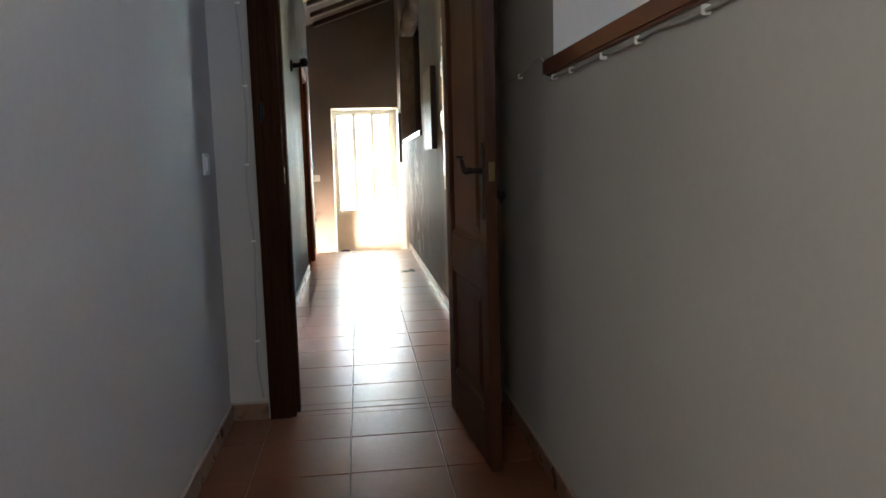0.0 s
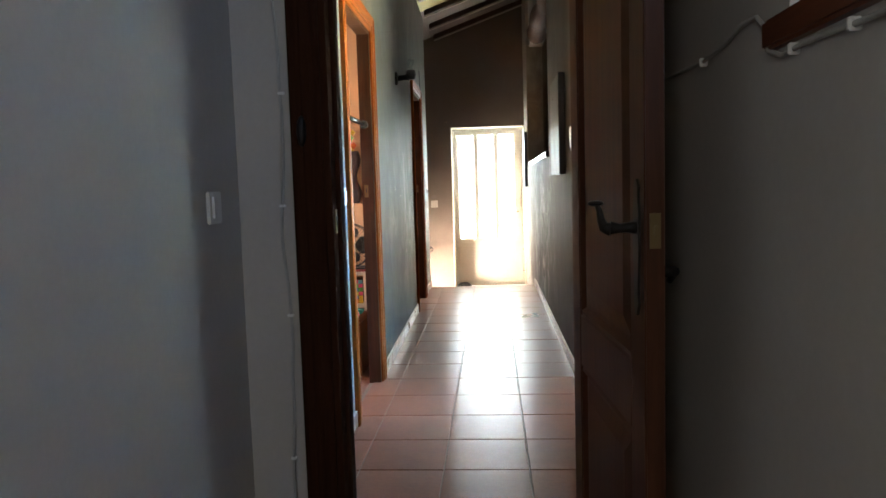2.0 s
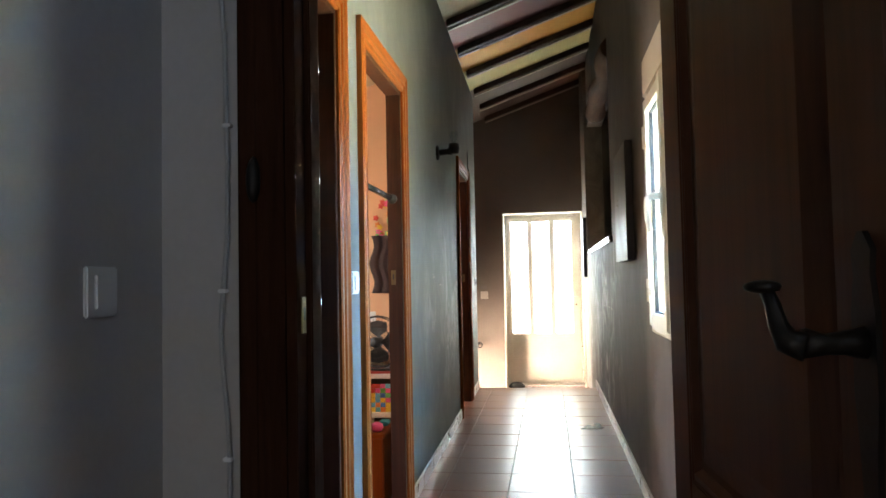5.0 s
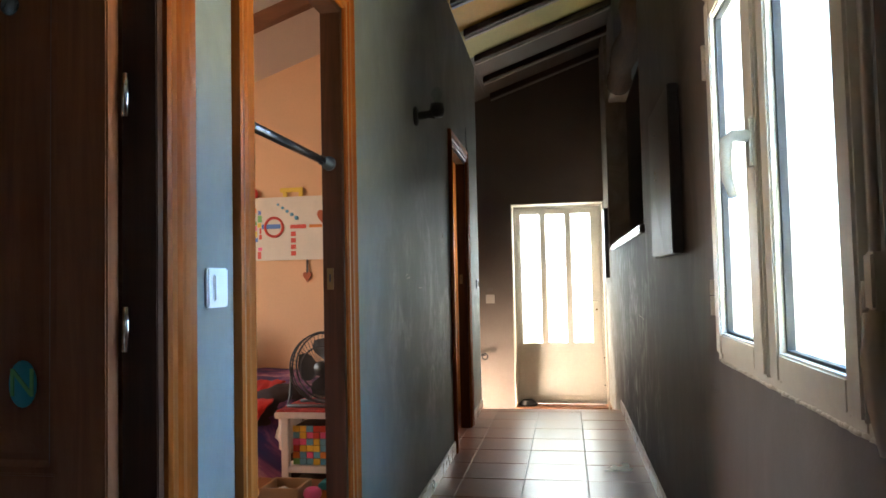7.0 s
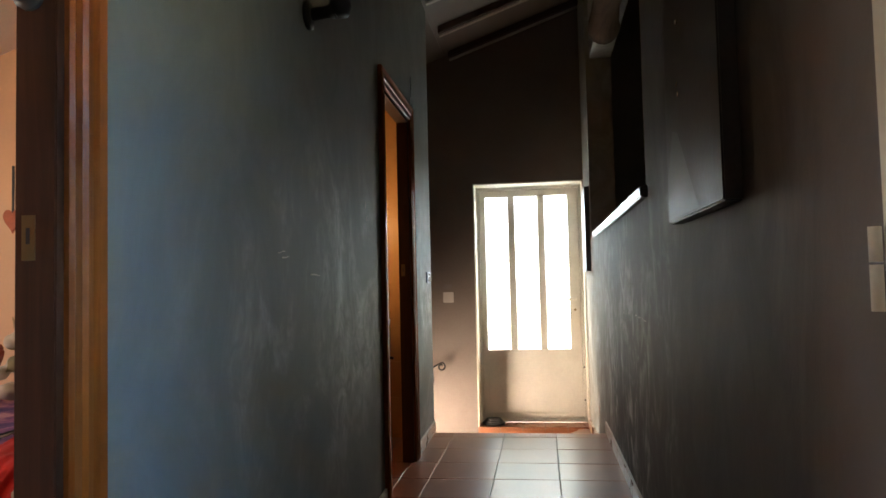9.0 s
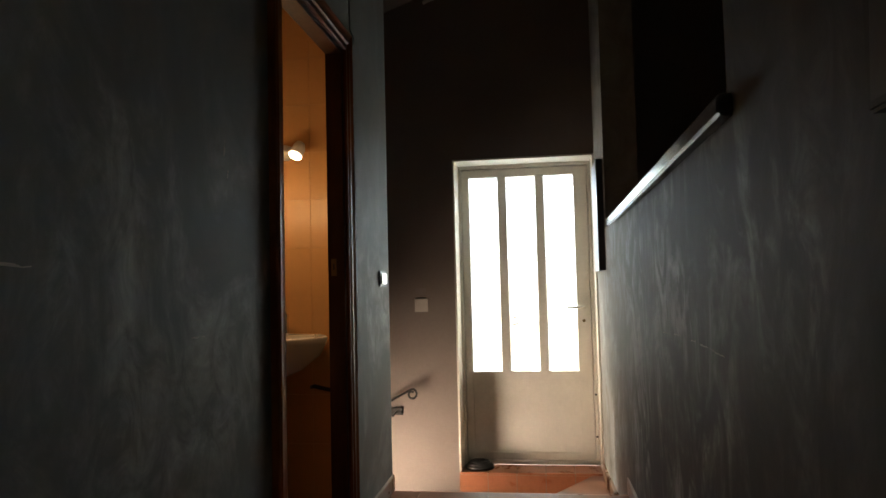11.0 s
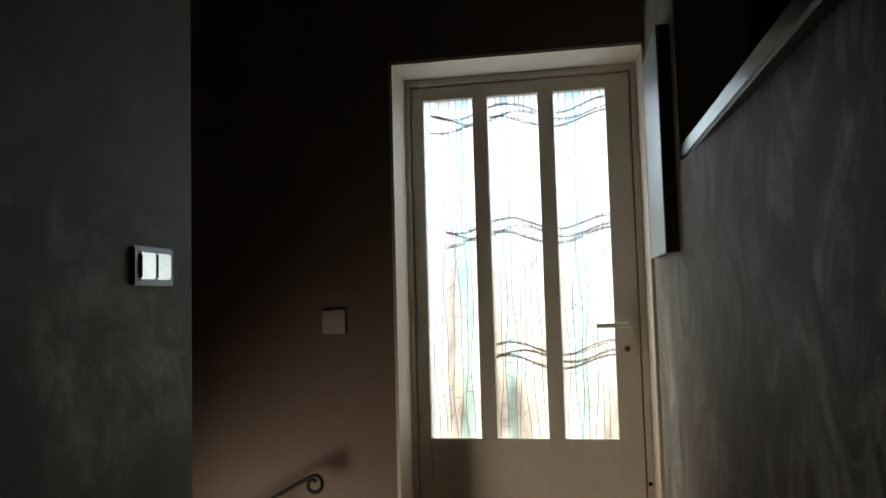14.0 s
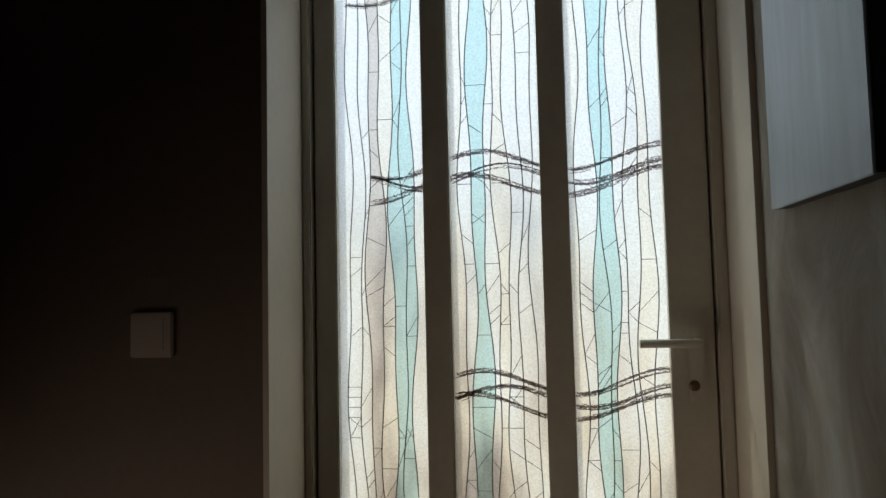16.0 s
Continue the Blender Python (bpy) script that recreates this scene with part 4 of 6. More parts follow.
part("meeting_cover", boxes((R - 0.04, R + 0.028, MID - 0.002, 4.512, SZ0 + 0.002, SZ1 - 0.002), bevel=0.006), "alu", wd, "white cover strip where the sashes meet")
for y0, y1 in ((3.982, MID - 0.003), (4.513, 4.974)):
    s = 0.058
    sash = part("sash", boxes((R - 0.03, R + 0.03, y0, y0 + s, SZ0, SZ1), (R - 0.03, R + 0.03, y1 - s, y1, SZ0, SZ1), (R - 0.029, R + 0.03, y0 + s, y1 - s, SZ0, SZ0 + s), (R - 0.029, R + 0.03, y0 + s, y1 - s, SZ1 - s, SZ1), bevel=0.005), "alu", wd)
    g = part("pane", boxes((R + 0.005, R + 0.01, y0 + s - 0.004, y1 - s + 0.004, SZ0 + s - 0.004, SZ1 - s + 0.004)), "glass", sash, "clear glass")
    g.visible_shadow = False
    a, b, c, d = y0 + s, y1 - s, SZ0 + s, SZ1 - s
    part("gasket", boxes((R - 0.012, R + 0.004, a, a + 0.006, c, d), (R - 0.012, R + 0.004, b - 0.006, b, c, d), (R - 0.012, R + 0.004, a, b, c, c + 0.006), (R - 0.012, R + 0.004, a, b, d - 0.006, d)), "rubber", sash, "black rubber gasket")
bm = bmesh.new()
box(bm, R - 0.05, R - 0.039, MID - 0.004, MID + 0.03, 1.335, 1.445, 0.005)
tube(bm, [(R - 0.045, MID + 0.013, 1.405), (R - 0.078, MID + 0.013, 1.407), (R - 0.09, MID + 0.02, 1.398), (R - 0.092, MID + 0.03, 1.37), (R - 0.09, MID + 0.032, 1.32), (R - 0.082, MID + 0.02, 1.278)], [0.014, 0.013, 0.013, 0.012, 0.011, 0.009], 10)
part("handle", bm, "white", wd, "white curved window handle")
for y in (WY1 - 0.003, WY0 + 0.003):
    for z in (1.0, 1.68):
        bm = bmesh.new()
        tube(bm, [(R - 0.022, y, z), (R - 0.022, y, z + 0.055)], 0.008, 8)
        tube(bm, [(R - 0.022, y, z + 0.058), (R - 0.022, y, z + 0.1)], 0.008, 8)
        part("hinge", bm, "alu", wd)
part("shutter_box", boxes((R - 0.02, R + 0.14, WY0 + 0.001, WY1 + 0.004, 1.908, 2.078), bevel=0.006), "cream", wd, "cream roller shutter box")
bm = bmesh.new()
tube(bm, [(R - 0.018, WY0 - 0.02, 2.0), (R - 0.016, WY0 - 0.022, 1.6), (R - 0.018, WY0 - 0.02, 1.13)], 0.0065, 6)
cord = part("cord", bm, "cream", wd, "beige shutter cord")
bm = bmesh.new()
box(bm, R - 0.03, R - 0.002, WY0 - 0.036, WY0 - 0.006, 1.06, 1.14, 0.004)
tube(bm, [(R - 0.02, WY0 - 0.02, 1.06), (R - 0.026, WY0 - 0.02, 1.0), (R - 0.024, WY0 - 0.03, 0.93), (R - 0.02, WY0 - 0.025, 0.865)], [0.01, 0.019, 0.018, 0.007], 8)
part("cord_tassel", bm, "cream", cord, "hanging loop of shutter cord")
# ragged plaster round the frame
bm = bmesh.new()
rg = random.Random(2)
for j in range(90):
    y = WY0 + (WY1 - WY0) * j / 89
    blob(bm, (R - 0.002, y, WZ0 - 0.002 - 0.003 * rg.random()), (0.008 + rg.random() * 0.004, 0.011 + 0.006 * rg.random(), 0.003 + rg.random() * 0.005), 0.5, 1, j)
part("filler", bm, "alu", wd, "ragged bead of filler under the frame")
# corrugated sheet outside
bm = bmesh.new()
cols = []
for j in range(241):
    y = 3.4 + 3.15 * j / 240
    x = 0.98 + 0.022 * math.sin(y * 2 * math.pi / 0.11)
    cols.append((bm.verts.new((x, y, 0.02)), bm.verts.new((x, y, 3.0))))
for u, v in zip(cols, cols[1:]):
    f = bm.faces.new((u[0], v[0], v[1], u[1]))
    f.smooth = True
mesh_thing("corrugated_sheet", bm, "sheet", "white translucent corrugated sheet standing outside the window", "sheet")
setting("ground", boxes((0.785, 60, 3.33, 6.59, -0.2, 0.0), (-60, 60, 10.56, 120, -0.4, -0.2), (2.6, 60, 6.7, 10.5, -0.4, -0.2)), "ground", "dry pale yard ground", "ground")

# ---- ledges ----
bm = boxes((RR - 0.02, RR + 0.19, HATCH[0] - 0.2, 2.265, 1.345, 1.395), bevel=0.006)
mesh_thing("ledge_board", bm, "ledge", "dark red wooden ledge board capping the half wall", "ledge")
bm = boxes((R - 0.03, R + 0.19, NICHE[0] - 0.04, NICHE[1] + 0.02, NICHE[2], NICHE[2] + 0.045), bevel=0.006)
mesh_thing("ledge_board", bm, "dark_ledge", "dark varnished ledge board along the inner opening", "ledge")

# ---- steps at the entrance ----
setting("floor_nosing", boxes((L - 0.05, R, EDGE - 0.03, EDGE, -0.16, -0.001), bevel=0.004), "step", "terracotta nosing at the top of the steps", "floor")
sill = setting("door_sill", boxes((DX0, DX1, END - 0.01, END + 0.3, -0.6, SILL - 0.014)), "grout", "red tiled door sill step", "step")
setting("landing", boxes((L - 0.3, R, EDGE, END - 0.01, -0.9, -0.37)), "step", "red tiled landing below the corridor", "floor")
bm = bmesh.new()
tri = [(R, EDGE), (R, END - 0.012), (0.5, END - 0.012), (-0.1, EDGE + 0.002)]
lo = [bm.verts.new((x, y, -0.37)) for x, y in tri]
hi = [bm.verts.new((x, y, -0.18)) for x, y in tri]
bm.faces.new(lo[::-1]), bm.faces.new(hi)
for i in range(4):
    bm.faces.new((lo[i], lo[(i + 1) % 4], hi[(i + 1) % 4], hi[i]))
setting("winder_step", bm, "tile", "terracotta winder step", "step")
for i in range(8):
    setting("stair_" + str(i + 1), boxes((L - 0.3 - 0.28 * (i + 1), L - 0.3 - 0.28 * i, 9.16, END, -2.6, -0.37 - 0.18 * (i + 1))), "step", "terracotta stair tread going down", "step")

# ---- handrail ----
hr = thing("handrail", (-0.75, END, 0.1), "black wrought iron handrail with a scrolled end", "handrail")
bm = bmesh.new()
pts = [(-2.2, END - 0.07, -0.42), (-1.0, END - 0.07, 0.185), (-0.72, END - 0.07, 0.345), (-0.66, END - 0.07, 0.375)]
for k in range(14):
    a = radians(70 - 30 * k)
    rr = 0.036 * (1 - 0.045 * k)
    pts.append((-0.655 + rr * math.cos(a), END - 0.07, 0.345 + rr * math.sin(a)))
tube(bm, pts, 0.0075, 8)
part("rail", bm, "iron", hr)
bm = bmesh.new()
tube(bm, [(-0.85, END - 0.07, 0.27), (-0.82, END - 0.07, 0.22), (-0.79, END - 0.05, 0.2), (-0.77, END, 0.225)], 0.007, 8)
box(bm, -0.81, -0.73, END - 0.012, END, 0.2, 0.25, 0.003)
part("bracket", bm, "iron", hr)
# coiled mat / shoe by the door
bm = bmesh.new()
for r, z in ((0.085, 0.014), (0.07, 0.03), (0.052, 0.046)):
    tube(bm, [(-0.235 + r * math.cos(a), END + 0.09 + 0.75 * r * math.sin(a), SILL + z) for a in [2 * math.pi * k / 22 for k in range(23)]], 0.014, 8)
lathe(bm, [(0, 0.0), (0.07, 0.0), (0.07, 0.03), (0, 0.035)], (-0.235, END + 0.09, SILL), 18, "z", 1, 0.75)
mesh_thing("coiled_rope", bm, "iron", "dark coiled rope doorstop lying on the sill", "doorstop")


# ---- wall plates, pictures, lamps ----
def switch(name, face, out, a, z, rockers, axis, label, w=0.082, h=0.082):
    """A switch plate; a is its middle along the wall."""
    def bx(d0, d1, a0, a1, z0, z1, bev):
        lo, hi = sorted((face + out * d0, face + out * d1))
        return boxes((lo, hi, a0, a1, z0, z1) if axis == "x" else (a0, a1, lo, hi, z0, z1), bevel=bev)
    base = (face, a, z - h / 2) if axis == "x" else (a, face, z - h / 2)
    root = thing(name, base, label, "switch")
    part("plate", bx(0, 0.009, a - w / 2, a + w / 2, z - h / 2, z + h / 2, 0.003), "steel" if rockers == 2 and axis == "x" else "plate" if axis == "y" and face > 8 else "white", root)
    k = (w - 0.03) / rockers
    for i in range(rockers):
        c = a - (w - 0.03) / 2 + k * (i + 0.5)
        part("rocker", bx(0.008, 0.015 if axis == "x" else 0.0105, c - k / 2 + 0.002, c + k / 2 - 0.002, z - h / 2 + 0.013, z + h / 2 - 0.013, 0.003), "chrome" if rockers == 2 and axis == "x" else "plate" if axis == "y" and face > 8 else "white", root)
    return root


switch("light_switch", RL, 1, 2.868, 1.104, 1, "x", "white light switch on the plaster wall", 0.085, 0.085)
switch("light_switch", L, 1, 4.268, 1.11, 1, "x", "white light switch between two door frames", 0.085)
ease_left(switch("light_switch", L, 1, 9.0, 1.09, 2, "x", "grey double light switch with silver rockers", 0.145, 0.08))
switch("wall_socket", END, -1, -0.59, 0.927, 1, "y", "cream wall switch on the dark end wall", 0.09, 0.09)
bm = boxes((-0.63, -0.56, END - 0.0008, END + 0.001, 1.0, 1.04))
mesh_thing("wall_patch", bm, "patch", "faint painted over blanking plate", "plate")
# sconce
sc = thing("wall_sconce", (L, 6.4, 1.93), "dark iron wall sconce with a clear bulb", "lamp")
bm = bmesh.new()
lathe(bm, [(0, 0), (0.05, 0), (0.05, 0.012), (0.03, 0.02), (0, 0.02)], (L, 6.4, 1.955), 16, "x", 1, 1)
part("rose", bm, "iron", sc)
bm = bmesh.new()
tube(bm, [(L + 0.015, 6.4, 1.955), (L + 0.07, 6.4, 1.96), (L + 0.1, 6.4, 1.965)], [0.022, 0.02, 0.03], 12)
lathe(bm, [(0.0, -0.03), (0.03, -0.03), (0.038, 0.0), (0.034, 0.035), (0.0, 0.035)], (L + 0.115, 6.4, 1.975), 16)
part("socket", bm, "iron", sc)
bm = bmesh.new()
lathe(bm, [(0.012, 0), (0.016, 0.02), (0.028, 0.045), (0.03, 0.06), (0.02, 0.08), (0.0, 0.088)], (L + 0.115, 6.4, 2.01), 16)
part("bulb", bm, "glass", sc, "clear glass bulb")
ease_left(sc)
# pull-up bar
pb = thing("pull_up_bar", (L - 0.06, 4.79, 1.49), "dark steel pull-up bar fixed across the bedroom doorway", "bar")
bm = bmesh.new()
tube(bm, [(L - 0.04, D2[0] + 0.045, 1.51), (L - 0.04, D2[1] - 0.045, 1.51)], 0.013, 14)
part("bar", bm, "steel", pb)
for y0, y1 in ((D2[0] + 0.02, D2[0] + 0.09), (D2[1] - 0.02, D2[1] - 0.09)):
    bm = bmesh.new()
    tube(bm, [(L - 0.04, y0, 1.51), (L - 0.04, y0 + (y1 - y0) * 0.15, 1.51), (L - 0.04, y0 + (y1 - y0) * 0.16, 1.51), (L - 0.04, y1, 1.51)], [0.024, 0.024, 0.017, 0.016], 14)
    part("end_cup", bm, "darkgrey", pb)
# dark canvas
pc = thing("canvas_picture", (R, 5.98, 1.21), "dark canvas picture with a painted-in gloss reflection hanging on the wall", "picture")
part("canvas", boxes((R - 0.042, R - 0.002, 5.64, 6.265, 1.2, 1.84), bevel=0.004), "canvas", pc)
# paler polygon painted where the canvas reflects light
bm = bmesh.new()
vs = [bm.verts.new((R - 0.0445, y, z)) for y, z in ((5.86, 1.21), (6.25, 1.21), (6.24, 1.33), (6.15, 1.45), (6.08, 1.43), (5.99, 1.34))]
bm.faces.new(vs)
part("brush_stroke", bm, "canvas_sheen", pc, "pale grey gloss reflection painted on the canvas")
for y, z in ((6.05, 1.72), (6.07, 1.56), (6.06, 1.53)):
    bm = bmesh.new()
    blob(bm, (R - 0.044, y, z), (0.003, 0.008, 0.008), 0, 1)
    part("sequin", bm, "chrome", pc)
# narrow panel beside the entrance
wp = thing("wall_panel", (bow(9.9) - 0.02, 9.9, 1.118), "pale blue washed wooden panel hanging beside the entrance door", "panel")
part("board", boxes((0.549, 0.553, 9.722, 10.08, 1.116, 1.772), bevel=0.0015), "bluewood", wp)
part("edge", boxes((0.553, bow(9.72) + 0.002, 9.722, 9.738, 1.118, 1.77), bevel=0.002), "darkgrey", wp, "dark side of the hollow box panel")
part("edge", boxes((0.553, bow(9.9) + 0.001, 9.738, 10.078, 1.118, 1.132), (0.553, bow(9.9) + 0.001, 9.738, 10.078, 1.756, 1.77)), "darkgrey", wp, "dark rim of the hollow box panel")

# pale scratches and chips in the plaster
rng = random.Random(8)


def scratch(face, pts, r=0.0016):
    bm = bmesh.new()
    tube(bm, [(face, y, z + rng.uniform(-0.002, 0.002)) for y, z in pts], [0.0003 + r * rng.random() for _ in pts], 5)
    mark = mesh_thing("wall_scratch", bm, "batten", "pale scratch in the rubbed plaster", "scratch", "", "marks in the plaster")
    if face == L:
        ease_left(mark)


for y0, y1, z0, z1 in ((7.1, 7.24, 0.872, 0.878), (7.26, 7.36, 0.879, 0.88), (7.4, 7.46, 0.883, 0.881), (7.6, 7.72, 0.885, 0.88), (7.82, 7.92, 0.876, 0.875)):
    scratch(R, [(y0 + (y1 - y0) * k / 8, z0 + (z1 - z0) * k / 8) for k in range(9)])
for y0, y1, z0, z1 in ((7.19, 7.2, 1.385, 1.425), (7.21, 7.215, 1.33, 1.35), (7.02, 7.08, 0.934, 0.936), (6.1, 6.16, 1.145, 1.152), (6.13, 6.19, 1.13, 1.138), (6.4, 6.5, 1.086, 1.083)):
    scratch(L, [(y0 + (y1 - y0) * k / 5, z0 + (z1 - z0) * k / 5) for k in range(6)], 0.003)
bm = bmesh.new()
tube(bm, [(L + 0.003, 8.44, 2.33), (L + 0.003, 8.442, 2.25), (L + 0.004, 8.44, 2.165)], 0.003, 6)
tube(bm, [(L + 0.004, 8.44, 2.165), (L + 0.012, 8.47, 2.14), (L + 0.006, 8.5, 2.12)], 0.0025, 6)
ease_left(mesh_thing("wire_end", bm, "darkgrey", "loose dark wire end hanging above the door frame", "wire"))
bm = bmesh.new()
for x, y, rx, ry in ((0.47, 7.2, 0.075, 0.06), (0.41, 7.15, 0.05, 0.03), (0.5, 7.3, 0.03, 0.05), (0.43, 7.27, 0.018, 0.025)):
    ring = [(rx * (1 + 0.35 * noise.noise(Vector((math.cos(a) * 2, math.sin(a) * 2, x * 9)))), a) for a in [2 * math.pi * k / 28 for k in range(28)]]
    bm.faces.new([bm.verts.new((x + q * math.cos(a), y + q * ry / rx * math.sin(a), 0.0046)) for q, a in ring])
mesh_thing("floor_stain", bm, "stain", "dark dried spill on the floor tiles", "stain", "stuff")

bm = bmesh.new()
tube(bm, [(-0.41, END, 1.955), (-0.41, END - 0.012, 1.957)], [0.002, 0.004], 6)
mesh_thing("nail", bm, "chrome", "small nail in the dark end wall", "nail")

# ---- cables ----
cb = thing("cable", (RR - 0.01, 2.2, 1.3), "grey white cable clipped under the ledge board", "cable")
bm = bmesh.new()
pts = [(RR - 0.008, 3.03, 1.405), (RR - 0.008, 2.85, 1.4), (RR - 0.01, 2.62, 1.39), (RR - 0.01, 2.48, 1.398), (RR - 0.01, 2.38, 1.415), (RR - 0.01, 2.31, 1.412), (RR - 0.01, 2.27, 1.385), (RR - 0.012, 2.25, 1.345)]
y = 2.2
while y > 0.1:
    pts.append((RR - 0.01, y, 1.335 - 0.008 * abs(math.sin(y * 9))))
    y -= 0.08
tube(bm, pts, 0.0045, 7)
part("lead", bm, "cable", cb)
for y, z in ((2.62, 1.39), (2.16, 1.333), (1.98, 1.33), (1.72, 1.33), (1.5, 1.33), (1.2, 1.33), (0.9, 1.33)):
    part("clip", boxes((RR - 0.018, RR, y - 0.004, y + 0.004, z - 0.01, z + 0.008), bevel=0.002), "white", cb)
cb = thing("cable", (-0.47, P0, 0.1), "white cable hanging beside the door frame", "cable")
bm = bmesh.new()
pts = []
for j in range(60):
    z = 0.1 + 2.3 * j / 59
    pts.append((-0.445 - 0.016 * abs(math.sin(z * 4.6)) + 0.004 * math.sin(z * 17), P0 - 0.008, z))
tube(bm, pts, 0.0045, 7)
part("lead", bm, "cable", cb)
for z in (0.35, 0.78, 1.1, 1.42, 1.75, 2.1):
    x = -0.445 - 0.016 * abs(math.sin(z * 4.6))
    part("clip", boxes((x - 0.009, x + 0.009, P0 - 0.015, P0, z - 0.004, z + 0.004), bevel=0.002), "white", cb)

# ---- bedroom ----
bed = thing("bed", (-2.25, 6.7, 0), "single bed with a purple galaxy print cover along the peach wall", "bed")
part("base", boxes((-3.4, -1.12, 6.12, 7.36, 0.1, 0.3), bevel=0.01), "wood", bed, "dark wooden bed base")
for x in (-3.34, -1.2):
    for y in (6.18, 7.3):
        part("leg", boxes((x - 0.03, x + 0.03, y - 0.03, y + 0.03, 0, 0.1)), "wood", bed)
part("mattress", boxes((-3.38, -1.14, 6.1, 7.36, 0.3, 0.5), bevel=0.03), "plush", bed)
bm = bmesh.new()
nx, ny = 60, 44
grid = []
for i in range(nx + 1):
    row = []
    for j in range(ny + 1):
        u, v = i / nx, j / ny
        x = -3.42 + 2.32 * u
        s = v * 1.75
        if s < 0.45:
            y, z = 6.07 - 0.02 * math.sin(x * 9) * (1 - s / 0.45), 0.12 + s
        else:
            y, z = 6.07 + (s - 0.45), 0.56
        z += 0.018 * noise.noise(Vector((x * 3.5, y * 4, 0))) + 0.008 * noise.noise(Vector((x * 11, y * 9, 3)))
        y += 0.02 * noise.noise(Vector((x * 6, z * 5, 7))) * (1 if s < 0.45 else 0)
        row.append(bm.verts.new((x, min(y, 7.38), z)))
    grid.append(row)
for i in range(nx):
    for j in range(ny):
        f = bm.faces.new((grid[i][j], grid[i + 1][j], grid[i + 1][j + 1], grid[i][j + 1]))
        f.smooth = True
part("cover", bm, "galaxy", bed, "purple and navy galaxy print cover")
# red garment thrown over the edge
bm = bmesh.new()
grid = []
for i in range(31):
    row = []
    for j in range(41):
        u, v = i / 30, j / 40
        s = v * 1.0
        skew = 0.6 * (v - 0.5)
        x = -1.43 + 0.27 * u * (1.15 - 0.3 * v) + skew * (1.2 if v < 0.5 else -0.12) - 0.12 * max(0, v - 0.5) * u
        fold = (0.009 * math.sin(u * 13 + v * 4) + 0.05 * noise.noise(Vector((u * 6, v * 4, 2))) + 0.012 * noise.noise(Vector((u * 17, v * 13, 5)))) * (0.3 + (0.7 if s < 0.5 else 0.2))
        if s < 0.5:
            y, z = 6.0 - abs(fold) * 1.2 - 0.02, 0.09 + s
        else:
            y, z = 6.0 + (s - 0.5), 0.6 + 0.5 * fold + 0.02 * math.sin(v * 9)
        row.append(bm.verts.new((x, y, z)))
    grid.append(row)
for i in range(30):
    for j in range(40):
        f = bm.faces.new((grid[i][j], grid[i + 1][j], grid[i + 1][j + 1], grid[i][j + 1]))
        f.smooth = True
red = thing("red_garment", (-1.4, 6.0, 0.09), "red cotton sports garment thrown over the bed edge", "garment")
part("body", bm, "red_cloth", red).modifiers.new("thickness", "SOLIDIFY").thickness = 0.008
for off, mat, lab in ((0.0, "rubber", "black collar trim"), (0.016, "paper", "white collar piping")):
    bm = bmesh.new()
    tube(bm, [(-1.5 + (0.075 + off) * math.sin(a) * 0.7 - 0.03 * math.cos(a), 6.23 - (0.13 + off) * math.cos(a), 0.615 - 0.02 * abs(math.cos(a))) for a in [math.pi * (0.02 + 0.06 * k) for k in range(13)]], 0.008 if off == 0 else 0.004, 6)
    part("collar", bm, mat, red, lab)
bm = bmesh.new()
blob(bm, (-1.2, 6.2, 0.52), (0.14, 0.16, 0.1), 0.4, 3, 4)
mesh_thing("dark_jacket", bm, "bath_towel", "crumpled dark jacket lying on the bed end", "garment")
bm = bmesh.new()
blob(bm, (-1.08, 6.02, 0.45), (0.06, 0.05, 0.09), 0.5, 3, 9)
mesh_thing("crumpled_cloth", bm, "paper", "crumpled white cloth beside the bed", "cloth")
# plush toy, one plain shape
bm = bmesh.new()
for c, r in (((-2.07, 7.1, 0.69), (0.085, 0.085, 0.12)), ((-2.075, 7.08, 0.77), (0.085, 0.085, 0.075)), ((-2.105, 7.06, 0.875), (0.068, 0.07, 0.062)), ((-2.16, 7.03, 0.86), (0.045, 0.048, 0.042)), ((-2.02, 7.1, 0.925), (0.032, 0.018, 0.022)), ((-2.01, 7.04, 0.77), (0.055, 0.05, 0.042)), ((-1.985, 7.01, 0.785), (0.04, 0.042, 0.038)), ((-2.15, 7.04, 0.75), (0.05, 0.045, 0.045)), ((-2.2, 7.0, 0.71), (0.035, 0.038, 0.034)), ((-2.125, 6.98, 0.625), (0.062, 0.09, 0.045)), ((-2.0, 7.02, 0.635), (0.08, 0.07, 0.05)), ((-1.945, 6.98, 0.635), (0.066, 0.075, 0.052))):
    blob(bm, c, r, 0.1, 3, c[0])
tube(bm, [(-2.14, 7.04, 0.915), (-2.155, 7.035, 0.945), (-2.168, 7.03, 0.985)], [0.02, 0.012, 0.003], 8)
raw = bpy.data.objects.new("raw", finish("raw", bm, M["plush"]))
scene.collection.objects.link(raw)
knit = raw.modifiers.new("one_skin", "REMESH")
knit.mode, knit.voxel_size, knit.use_smooth_shade = "VOXEL", 0.008, True
skin = bpy.data.meshes.new_from_object(raw.evaluated_get(bpy.context.evaluated_depsgraph_get()))
bpy.data.objects.remove(raw)
skin.materials.clear()
for m_name in ("plush", "plush_body", "tray_wood"):
    skin.materials.append(M[m_name])
for p in skin.polygons:
    p.use_smooth = True
    c = p.center
    p.material_index = 2 if c.z > 0.928 and c.x < -2.13 else 1 if 0.715 < c.z < 0.83 and -2.17 < c.x < -2.01 else 0
